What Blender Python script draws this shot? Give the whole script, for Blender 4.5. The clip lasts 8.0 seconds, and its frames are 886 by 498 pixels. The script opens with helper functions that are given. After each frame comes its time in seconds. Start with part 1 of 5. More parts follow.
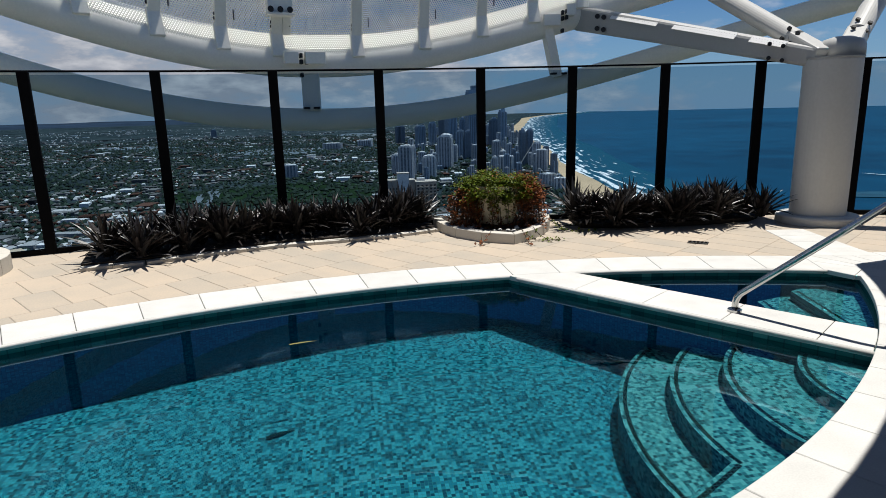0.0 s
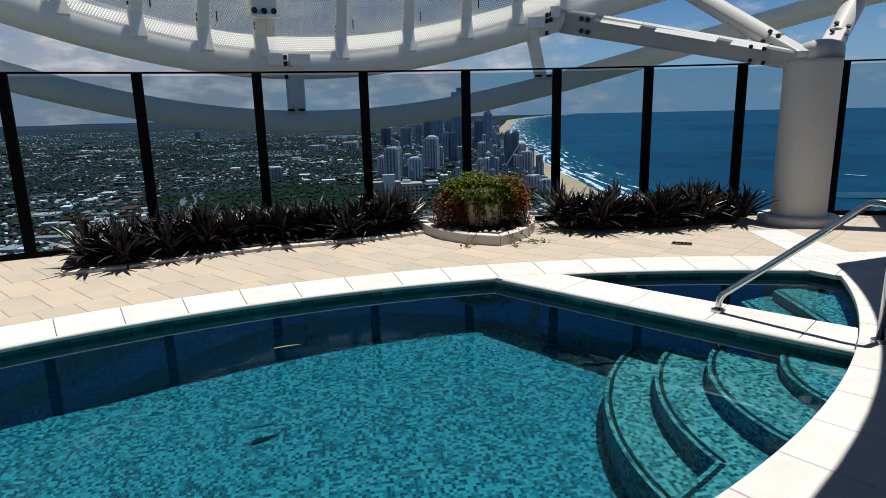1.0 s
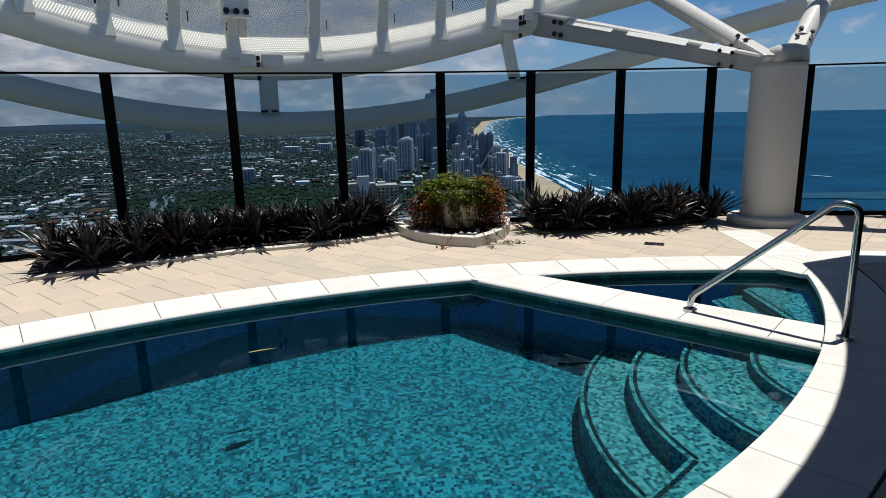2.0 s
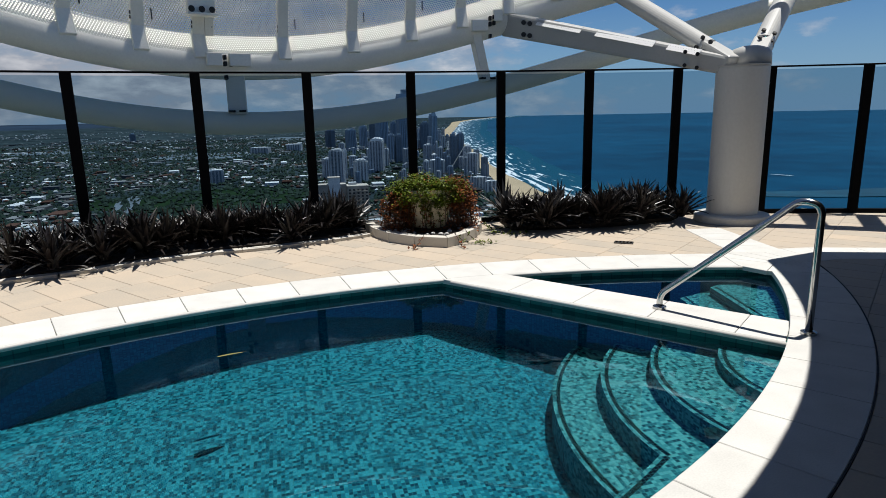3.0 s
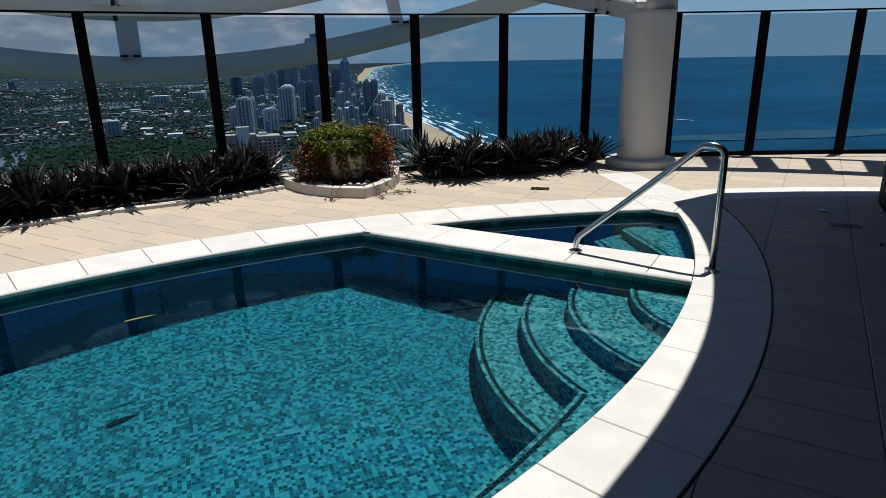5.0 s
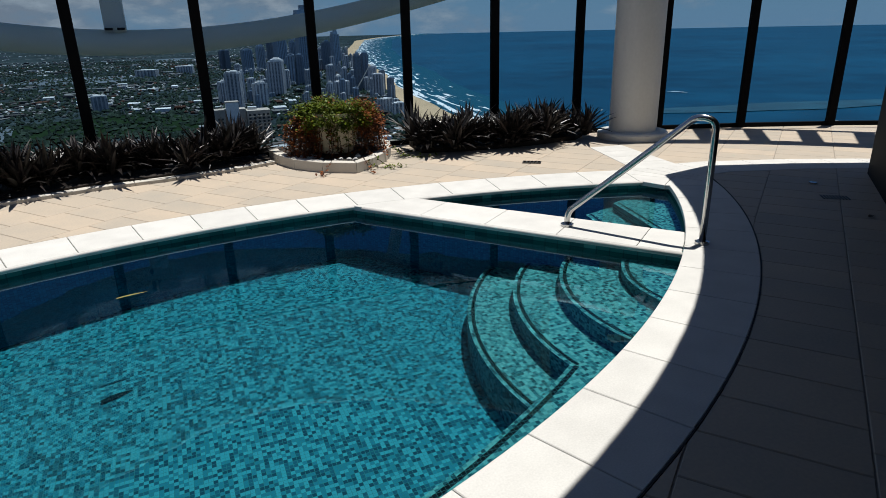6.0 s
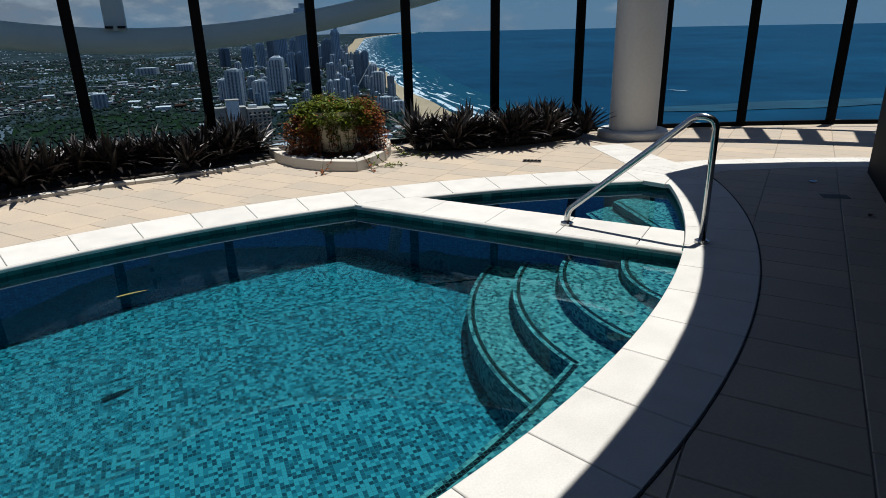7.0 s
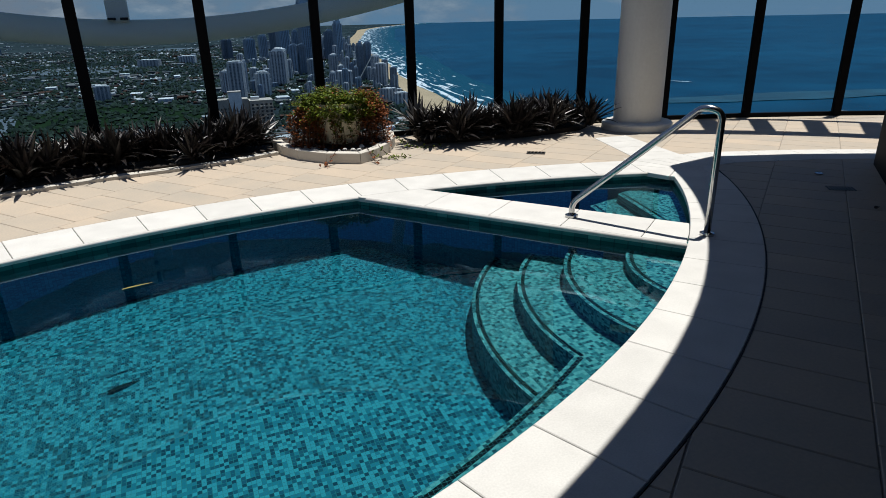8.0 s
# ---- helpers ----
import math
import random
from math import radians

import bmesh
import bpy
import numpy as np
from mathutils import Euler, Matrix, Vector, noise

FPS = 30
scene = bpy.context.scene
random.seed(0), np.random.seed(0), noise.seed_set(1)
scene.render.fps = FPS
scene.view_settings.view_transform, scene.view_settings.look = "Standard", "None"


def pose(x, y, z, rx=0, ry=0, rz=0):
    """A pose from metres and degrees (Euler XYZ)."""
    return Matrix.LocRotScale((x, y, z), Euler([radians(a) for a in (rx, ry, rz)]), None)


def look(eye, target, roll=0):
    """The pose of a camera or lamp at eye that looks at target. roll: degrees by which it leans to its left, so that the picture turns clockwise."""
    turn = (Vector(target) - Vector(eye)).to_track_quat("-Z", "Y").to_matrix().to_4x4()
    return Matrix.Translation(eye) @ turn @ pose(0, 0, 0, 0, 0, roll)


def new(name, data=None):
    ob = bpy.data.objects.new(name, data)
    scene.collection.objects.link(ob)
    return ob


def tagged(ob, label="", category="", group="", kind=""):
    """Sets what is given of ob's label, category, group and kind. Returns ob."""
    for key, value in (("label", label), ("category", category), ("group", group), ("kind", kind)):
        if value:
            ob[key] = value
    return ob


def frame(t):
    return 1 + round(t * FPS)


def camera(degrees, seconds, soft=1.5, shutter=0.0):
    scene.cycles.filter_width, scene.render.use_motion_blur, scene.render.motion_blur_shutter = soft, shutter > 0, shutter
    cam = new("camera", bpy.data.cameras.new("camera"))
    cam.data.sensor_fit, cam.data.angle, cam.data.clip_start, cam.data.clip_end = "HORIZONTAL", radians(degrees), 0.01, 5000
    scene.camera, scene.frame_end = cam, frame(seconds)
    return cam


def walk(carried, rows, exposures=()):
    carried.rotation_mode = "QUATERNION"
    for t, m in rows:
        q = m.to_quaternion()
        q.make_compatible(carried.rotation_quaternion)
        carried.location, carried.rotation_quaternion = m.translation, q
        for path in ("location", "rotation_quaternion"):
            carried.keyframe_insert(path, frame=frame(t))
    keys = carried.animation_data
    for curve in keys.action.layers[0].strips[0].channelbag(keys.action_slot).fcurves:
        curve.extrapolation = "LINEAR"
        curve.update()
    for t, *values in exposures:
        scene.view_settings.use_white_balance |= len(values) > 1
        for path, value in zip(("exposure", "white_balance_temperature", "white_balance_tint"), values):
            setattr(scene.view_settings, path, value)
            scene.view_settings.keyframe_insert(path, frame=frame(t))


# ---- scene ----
cam = camera(70.8, 8.0, soft=0.6)
PATH = [
    (0, (0.032, 0.388, 1.503), (0.296, 2.321, 1.065), -1.4),
    (0.5, (0.037, 0.4, 1.505), (0.321, 2.331, 1.07), -1.4),
    (1, (0.038, 0.394, 1.502), (0.346, 2.322, 1.069), -1.4),
    (1.5, (0.031, 0.384, 1.509), (0.376, 2.306, 1.078), -1.3),
    (3, (0.037, 0.409, 1.503), (0.511, 2.303, 1.072), -1.2),
    (3.5, (0.036, 0.406, 1.504), (0.56, 2.287, 1.071), -1.1),
    (4, (0.025, 0.407, 1.502), (0.611, 2.265, 1.049), -1.1),
    (4.5, (0.03, 0.437, 1.5), (0.686, 2.254, 0.984), -1.1),
    (5, (0.045, 0.468, 1.496), (0.75, 2.243, 0.903), -1.1),
    (5.2, (0.052, 0.475, 1.49), (0.765, 2.238, 0.872), -1.4),
    (6.5, (0.05, 0.458, 1.5), (0.765, 2.198, 0.821), -1.3),
    (7, (0.051, 0.459, 1.5), (0.765, 2.201, 0.824), -1.3),
    (7.5, (0.054, 0.483, 1.497), (0.763, 2.226, 0.818), -1.4),
    (8, (0.041, 0.467, 1.503), (0.743, 2.204, 0.803), -1.4),
]
walk(cam, [(t, look(eye, target, roll)) for t, eye, target, roll in PATH], exposures=[(0.0, 0.33), (3.5, 0.31), (5.2, 0.24), (8.0, 0.22)])

# ---- world, sun and large lights ----
SUN = Vector((0.15, 0.055, 0.9)).normalized()
world = bpy.data.worlds.new("world")
scene.world = world
world.use_nodes = True
wn, wl = world.node_tree.nodes, world.node_tree.links
sky = wn.new("ShaderNodeTexSky")
sky.sky_type, sky.sun_disc = "NISHITA", False
sky.sun_elevation, sky.sun_rotation = math.asin(SUN.z), math.atan2(SUN.x, SUN.y)
sky.air_density, sky.dust_density, sky.ozone_density = 1.0, 0.15, 2.5


def world_node(kind, **values):
    n = wn.new(kind)
    for key, value in values.items():
        n.inputs[key].default_value = value
    return n


# fair-weather cloud over the hinterland, thinning out over the sea
co = wn.new("ShaderNodeTexCoord")
split = wn.new("ShaderNodeSeparateXYZ")
wl.new(co.outputs["Generated"], split.inputs[0])
stretch = wn.new("ShaderNodeMapping")
stretch.inputs["Scale"].default_value = (1.0, 1.0, 2.6)
wl.new(co.outputs["Generated"], stretch.inputs["Vector"])
puffs = world_node("ShaderNodeTexNoise", Scale=8.5, Detail=10.0, Roughness=0.60)
wl.new(stretch.outputs[0], puffs.inputs["Vector"])
inland = wn.new("ShaderNodeMapRange")
inland.inputs["From Min"].default_value, inland.inputs["From Max"].default_value = 0.55, -0.15
inland.inputs["To Min"].default_value, inland.inputs["To Max"].default_value = -0.10, 0.22
wl.new(split.outputs["X"], inland.inputs["Value"])
added = wn.new("ShaderNodeMath")
wl.new(puffs.outputs["Fac"], added.inputs[0])
wl.new(inland.outputs[0], added.inputs[1])
cover = wn.new("ShaderNodeMapRange")
cover.inputs["From Min"].default_value, cover.inputs["From Max"].default_value = 0.44, 0.74
wl.new(added.outputs[0], cover.inputs["Value"])
low = wn.new("ShaderNodeMapRange")
low.inputs["From Min"].default_value, low.inputs["From Max"].default_value = 0.25, 0.16
low.inputs["To Min"].default_value = 0.12
wl.new(split.outputs["Z"], low.inputs["Value"])
bank = wn.new("ShaderNodeMath")
bank.operation = "MULTIPLY"
wl.new(cover.outputs[0], bank.inputs[0])
wl.new(low.outputs[0], bank.inputs[1])
body_noise = world_node("ShaderNodeTexNoise", Scale=17.0, Detail=6.0, Roughness=0.55)
wl.new(stretch.outputs[0], body_noise.inputs["Vector"])
lit = wn.new("ShaderNodeMapRange")
lit.inputs["From Min"].default_value, lit.inputs["From Max"].default_value = 0.46, 0.72
wl.new(body_noise.outputs["Fac"], lit.inputs["Value"])
cloud = wn.new("ShaderNodeMix")
cloud.data_type = "RGBA"
cloud.inputs["A"].default_value, cloud.inputs["B"].default_value = (4.7, 5.1, 6.0, 1), (8.4, 8.6, 9.2, 1)
wl.new(lit.outputs[0], cloud.inputs["Factor"])
mixed = wn.new("ShaderNodeMix")
mixed.data_type = "RGBA"
wl.new(cloud.outputs["Result"], mixed.inputs["B"])
wl.new(bank.outputs[0], mixed.inputs["Factor"])
deep = wn.new("ShaderNodeMix")
deep.data_type, deep.blend_type = "RGBA", "MULTIPLY"
deep.inputs["Factor"].default_value = 1.0
# the blue pales towards the zenith
zenith = wn.new("ShaderNodeMix")
zenith.data_type = "RGBA"
zenith.inputs["A"].default_value, zenith.inputs["B"].default_value = (0.40, 0.69, 1.03, 1), (0.52, 0.64, 0.80, 1)
height = wn.new("ShaderNodeMapRange")
height.inputs["From Min"].default_value, height.inputs["From Max"].default_value = 0.22, 0.65
wl.new(split.outputs["Z"], height.inputs["Value"])
wl.new(height.outputs[0], zenith.inputs["Factor"])
wl.new(zenith.outputs["Result"], deep.inputs["B"])
wl.new(sky.outputs[0], deep.inputs["A"])
# blue sea haze low over the horizon
haze = wn.new("ShaderNodeMix")
haze.data_type = "RGBA"
haze.inputs["B"].default_value = (3.3, 5.4, 7.9, 1)
rise = wn.new("ShaderNodeMapRange")
rise.inputs["From Min"].default_value, rise.inputs["From Max"].default_value = 0.16, 0.0
rise.inputs["To Max"].default_value = 0.85
wl.new(split.outputs["Z"], rise.inputs["Value"])
wl.new(rise.outputs[0], haze.inputs["Factor"])
wl.new(deep.outputs["Result"], haze.inputs["A"])
wl.new(haze.outputs["Result"], mixed.inputs["A"])
wl.new(mixed.outputs["Result"], wn["Background"].inputs["Color"])
wn["Background"].inputs["Strength"].default_value = 0.055

sun = new("sun", bpy.data.lights.new("sun", "SUN"))
sun.data.energy, sun.data.angle, sun.data.color = 5.0, radians(0.53), (1.0, 0.975, 0.93)
sun.matrix_world = look(SUN * 30, (0, 0, 0))


# ---- materials ----
def linked(tree, a, out, b, key):
    tree.links.new(a.outputs[out], b.inputs[key])


def surface(name, colour, rough=0.6, metal=0.0, spread=0.15, grain=40.0, stain=1.5, bump=0.15, depth=0.002, piece=0.0, tint=None, island=False):
    """Two scales of variation on a base colour, with a fine relief; piece: how far single pieces differ."""
    mat = bpy.data.materials.new(name)
    mat.use_nodes = True
    tree = mat.node_tree
    bsdf = tree.nodes["Principled BSDF"]
    bsdf.inputs["Roughness"].default_value, bsdf.inputs["Metallic"].default_value = rough, metal
    where = tree.nodes.new("ShaderNodeNewGeometry")
    fine, broad = tree.nodes.new("ShaderNodeTexNoise"), tree.nodes.new("ShaderNodeTexNoise")
    fine.inputs["Scale"].default_value, fine.inputs["Detail"].default_value = grain, 6
    broad.inputs["Scale"].default_value, broad.inputs["Detail"].default_value = stain, 5
    for n in (fine, broad):
        linked(tree, where, "Position", n, "Vector")
    total = tree.nodes.new("ShaderNodeMath")
    linked(tree, fine, "Fac", total, 0)
    linked(tree, broad, "Fac", total, 1)
    amount = total
    if piece:
        if island:
            source, out = where, "Random Per Island"
        else:
            source, out = tree.nodes.new("ShaderNodeObjectInfo"), "Random"
        scaled = tree.nodes.new("ShaderNodeMath")
        scaled.operation = "MULTIPLY_ADD"
        scaled.inputs[1].default_value = piece
        linked(tree, source, out, scaled, 0)
        linked(tree, total, 0, scaled, 2)
        amount = scaled
    span = tree.nodes.new("ShaderNodeMapRange")
    span.inputs["From Min"].default_value, span.inputs["From Max"].default_value = 0.7, 1.3 + piece
    linked(tree, amount, 0, span, "Value")
    mix = tree.nodes.new("ShaderNodeMix")
    mix.data_type = "RGBA"
    other = tint or colour
    mix.inputs["A"].default_value = (*[c * (1 - spread) for c in colour], 1)
    mix.inputs["B"].default_value = (*[min(1, c * (1 + spread)) for c in other], 1)
    linked(tree, span, 0, mix, "Factor")
    linked(tree, mix, "Result", bsdf, "Base Color")
    if bump:
        relief = tree.nodes.new("ShaderNodeBump")
        relief.inputs["Strength"].default_value, relief.inputs["Distance"].default_value = bump, depth
        linked(tree, fine, "Fac", relief, "Height")
        linked(tree, relief, "Normal", bsdf, "Normal")
    return mat


def mosaic(name, colours, size=0.024, grout=(0.03, 0.16, 0.18)):
    """Small square glass tiles in mixed tones with pale joints, laid out in the mesh's own UV metres."""
    mat = bpy.data.materials.new(name)
    mat.use_nodes = True
    tree = mat.node_tree
    bsdf = tree.nodes["Principled BSDF"]
    bsdf.inputs["Roughness"].default_value = 0.6
    bsdf.inputs["Specular IOR Level"].default_value = 0.04
    uv = tree.nodes.new("ShaderNodeUVMap")
    snap = tree.nodes.new("ShaderNodeVectorMath")
    snap.operation = "SNAP"
    snap.inputs[1].default_value = (size, size, size)
    linked(tree, uv, "UV", snap, 0)
    shift = tree.nodes.new("ShaderNodeVectorMath")
    shift.inputs[1].default_value = (size / 2, size / 2, 0.37)
    linked(tree, snap, 0, shift, 0)
    dice = tree.nodes.new("ShaderNodeTexWhiteNoise")
    linked(tree, shift, 0, dice, "Vector")
    drift = tree.nodes.new("ShaderNodeTexNoise")
    drift.inputs["Scale"].default_value, drift.inputs["Detail"].default_value = 5.0, 3
    linked(tree, shift, 0, drift, "Vector")
    blend = tree.nodes.new("ShaderNodeMath")
    blend.operation = "MULTIPLY_ADD"
    blend.inputs[1].default_value = 0.35
    linked(tree, drift, "Fac", blend, 0)
    linked(tree, dice, "Value", blend, 2)
    lower = tree.nodes.new("ShaderNodeMath")
    lower.operation = "SUBTRACT"
    lower.inputs[1].default_value = 0.17
    linked(tree, blend, 0, lower, 0)
    ramp = tree.nodes.new("ShaderNodeValToRGB")
    ramp.color_ramp.interpolation = "CONSTANT"
    steps = ramp.color_ramp.elements
    while len(steps) < len(colours):
        steps.new(0.5)
    for i, (at, c) in enumerate(colours):
        steps[i].position, steps[i].color = at, (*c, 1)
    linked(tree, lower, 0, ramp, "Fac")
    wrap = tree.nodes.new("ShaderNodeVectorMath")
    wrap.operation = "FRACTION"
    scale = tree.nodes.new("ShaderNodeVectorMath")
    scale.operation = "SCALE"
    scale.inputs["Scale"].default_value = 1 / size
    linked(tree, uv, "UV", scale, 0)
    linked(tree, scale, 0, wrap, 0)
    parts = tree.nodes.new("ShaderNodeSeparateXYZ")
    linked(tree, wrap, 0, parts, 0)
    joint = tree.nodes.new("ShaderNodeMath")
    joint.operation = "MINIMUM"
    linked(tree, parts, "X", joint, 0)
    linked(tree, parts, "Y", joint, 1)
    gap = tree.nodes.new("ShaderNodeMath")
    gap.operation = "LESS_THAN"
    gap.inputs[1].default_value = 0.09
    linked(tree, joint, 0, gap, 0)
    mix = tree.nodes.new("ShaderNodeMix")
    mix.data_type = "RGBA"
    mix.inputs["B"].default_value = (*grout, 1)
    linked(tree, gap, 0, mix, "Factor")
    linked(tree, ramp, "Color", mix, "A")
    linked(tree, mix, "Result", bsdf, "Base Color")
    return mat


def pool_surface(name, colour, sheen, ior, ripple):
    """A still water surface: it bends the view, tints it, and mirrors by Fresnel's law with a blue sheen."""
    mat = bpy.data.materials.new(name)
    mat.use_nodes = True
    tree = mat.node_tree
    tree.nodes.remove(tree.nodes["Principled BSDF"])
    bent, shine, mix, edge = (tree.nodes.new("ShaderNode" + k) for k in ("BsdfRefraction", "BsdfGlossy", "MixShader", "Fresnel"))
    bent.inputs["Color"].default_value, shine.inputs["Color"].default_value = (*colour, 1), (*sheen, 1)
    bent.inputs["Roughness"].default_value, shine.inputs["Roughness"].default_value = 0.0, 0.0
    bent.inputs["IOR"].default_value, edge.inputs["IOR"].default_value = ior, ior
    where = tree.nodes.new("ShaderNodeNewGeometry")
    wave = tree.nodes.new("ShaderNodeTexNoise")
    wave.inputs["Scale"].default_value, wave.inputs["Detail"].default_value = 2.6, 3
    linked(tree, where, "Position", wave, "Vector")
    relief = tree.nodes.new("ShaderNodeBump")
    relief.inputs["Strength"].default_value, relief.inputs["Distance"].default_value = ripple, 0.02
    linked(tree, wave, "Fac", relief, "Height")
    for n in (bent, shine, edge):
        linked(tree, relief, "Normal", n, "Normal")
    linked(tree, edge, 0, mix, 0)
    linked(tree, bent, 0, mix, 1)
    linked(tree, shine, 0, mix, 2)
    linked(tree, mix, 0, tree.nodes["Material Output"], "Surface")
    return mat


def tinted_pane(name, colour, gloss):
    """Thin flat glass: it lets the view through, tinted, with a weak mirror on top."""
    mat = bpy.data.materials.new(name)
    mat.use_nodes = True
    tree = mat.node_tree
    tree.nodes.remove(tree.nodes["Principled BSDF"])
    seen, shine, mix, edge = (tree.nodes.new("ShaderNode" + k) for k in ("BsdfTransparent", "BsdfGlossy", "MixShader", "Fresnel"))
    seen.inputs["Color"].default_value = (*colour, 1)
    shine.inputs["Roughness"].default_value = 0.0
    edge.inputs["IOR"].default_value = gloss
    linked(tree, edge, 0, mix, 0)
    linked(tree, seen, 0, mix, 1)
    linked(tree, shine, 0, mix, 2)
    linked(tree, mix, 0, tree.nodes["Material Output"], "Surface")
    return mat


def punched(name, colour, pitch, hole):
    """Painted sheet metal with round holes in a staggered grid, laid out in UV metres."""
    mat = bpy.data.materials.new(name)
    mat.use_nodes = True
    tree = mat.node_tree
    bsdf = tree.nodes["Principled BSDF"]
    bsdf.inputs["Base Color"].default_value = (*colour, 1)
    bsdf.inputs["Roughness"].default_value = 0.45
    uv = tree.nodes.new("ShaderNodeUVMap")
    masks = []
    for offset in ((0, 0, 0), (pitch / 2, pitch * 0.866, 0)):
        move, wrap, off, size = (tree.nodes.new("ShaderNodeVectorMath") for _ in range(4))
        move.inputs[1].default_value = offset
        wrap.operation, off.operation, size.operation = "WRAP", "SUBTRACT", "LENGTH"
        wrap.inputs[1].default_value = (pitch, pitch * 1.732, 1)
        wrap.inputs[2].default_value = (0, 0, 0)
        off.inputs[1].default_value = (pitch / 2, pitch * 0.866, 0)
        linked(tree, uv, "UV", move, 0)
        linked(tree, move, 0, wrap, 0)
        linked(tree, wrap, 0, off, 0)
        linked(tree, off, 0, size, 0)
        less = tree.nodes.new("ShaderNodeMath")
        less.operation = "LESS_THAN"
        less.inputs[1].default_value = hole / 2
        linked(tree, size, "Value", less, 0)
        masks.append(less)
    either = tree.nodes.new("ShaderNodeMath")
    either.operation = "MAXIMUM"
    linked(tree, masks[0], 0, either, 0)
    linked(tree, masks[1], 0, either, 1)
    seen, mix = tree.nodes.new("ShaderNodeBsdfTransparent"), tree.nodes.new("ShaderNodeMixShader")
    linked(tree, either, 0, mix, 0)
    linked(tree, bsdf, 0, mix, 1)
    linked(tree, seen, 0, mix, 2)
    linked(tree, mix, 0, tree.nodes["Material Output"], "Surface")
    return mat


M_COPING = surface("white_coping_stone", (0.52, 0.51, 0.48), 0.75, spread=0.13, grain=120, stain=5, bump=0.5, depth=0.001, piece=0.25)
M_PAVER = surface("beige_porcelain_paver", (0.37, 0.335, 0.28), 0.6, spread=0.10, grain=60, stain=2.5, bump=0.12, depth=0.001, piece=0.5, tint=(0.43, 0.35, 0.265))
M_GROUT = surface("grey_grout", (0.25, 0.22, 0.18), 0.9, spread=0.2)
M_SEAL = surface("dark_sealant_joint", (0.03, 0.03, 0.03), 0.7, spread=0.2)
TEAL = ((0.0, (0.003, 0.050, 0.085)), (0.17, (0.005, 0.085, 0.136)), (0.38, (0.008, 0.150, 0.220)), (0.66, (0.028, 0.250, 0.330)))
M_MOSAIC = mosaic("teal_glass_mosaic", TEAL)
# teal tile lightened on steps and ledges, where shallow water would absorb less light
SHALLOW_TEAL = ((0.0, (0.007, 0.058, 0.080)), (0.15, (0.020, 0.118, 0.15)), (0.36, (0.042, 0.205, 0.238)), (0.62, (0.098, 0.32, 0.345)))
M_MOSAIC_SHALLOW = mosaic("shallow_lightened_mosaic", SHALLOW_TEAL, grout=(0.06, 0.24, 0.25))
# wall tile: shade and mirrored sky put into a darker, bluer mix
M_MOSAIC_SHADED = mosaic("shaded_wall_mosaic", ((0.0, (0.003, 0.08, 0.15)), (0.2, (0.003, 0.11, 0.19)), (0.5, (0.004, 0.13, 0.22)), (0.85, (0.006, 0.16, 0.25))), grout=(0.006, 0.065, 0.11))
M_MOSAIC_WALL = mosaic("green_waterline_tile", ((0.0, (0.018, 0.105, 0.105)), (0.25, (0.024, 0.14, 0.135)), (0.6, (0.028, 0.155, 0.145)), (0.92, (0.07, 0.25, 0.23))), 0.1, (0.022, 0.09, 0.09))
M_DARKTILE = mosaic("black_edge_mosaic", ((0.0, (0.001, 0.003, 0.004)), (0.5, (0.0015, 0.005, 0.006)), (0.8, (0.002, 0.009, 0.011)), (0.95, (0.004, 0.02, 0.022))), 0.024, (0.03, 0.13, 0.14))
M_WATER = pool_surface("pool_water", (0.29, 0.435, 0.445), (0.46, 0.76, 0.95), 1.33, 0.05)
M_BLACK = surface("black_powder_coated_metal", (0.004, 0.004, 0.0045), 0.7, spread=0.2, bump=0.05)
M_BLACK.node_tree.nodes["Principled BSDF"].inputs["Specular IOR Level"].default_value = 0.05
M_GLASS = tinted_pane("grey_tinted_glass", (0.68, 0.76, 0.81), 1.08)
M_WHITE = surface("white_painted_steel", (0.88, 0.85, 0.75), 0.42, spread=0.05, grain=30, stain=1.2, bump=0.05)
# white paint of the arms and hub, darkened to carry their shade
M_ARM = surface("shade_darkened_white_arms", (0.42, 0.415, 0.39), 0.42, spread=0.05, grain=30, stain=1.2, bump=0.05)
# lower tube's white paint, with warm bounced light put into the colour
M_TUBE = surface("bounce_warmed_white_tube", (0.88, 0.85, 0.70), 0.5, spread=0.06, grain=25, stain=1.0, bump=0.05)
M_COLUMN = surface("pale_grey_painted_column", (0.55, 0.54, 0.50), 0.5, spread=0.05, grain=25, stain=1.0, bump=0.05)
M_MESH = punched("white_perforated_sheet", (0.90, 0.87, 0.77), 0.038, 0.0215)
M_SLOT = punched("white_perforated_cover", (0.82, 0.81, 0.78), 0.045, 0.012)
M_BOLT = surface("dark_bolt", (0.03, 0.03, 0.03), 0.5, 0.6)
M_STEEL = surface("polished_stainless_steel", (0.46, 0.46, 0.45), 0.17, 1.0, spread=0.05, bump=0.02)
M_SOIL = surface("dark_potting_soil", (0.025, 0.018, 0.013), 0.95, spread=0.4, grain=90, bump=0.8, depth=0.01)
M_CREAM = surface("cream_rendered_pot", (0.58, 0.51, 0.36), 0.8, spread=0.12, grain=50, bump=0.2)
M_STONE = surface("white_kerb_block", (0.50, 0.47, 0.41), 0.85, spread=0.12, grain=70, stain=6, bump=0.4, depth=0.003, piece=0.4)
M_ROOF = surface("dark_soffit", (0.035, 0.035, 0.035), 0.8)
M_DARKWALL = surface("black_cladding", (0.004, 0.004, 0.0045), 0.7)
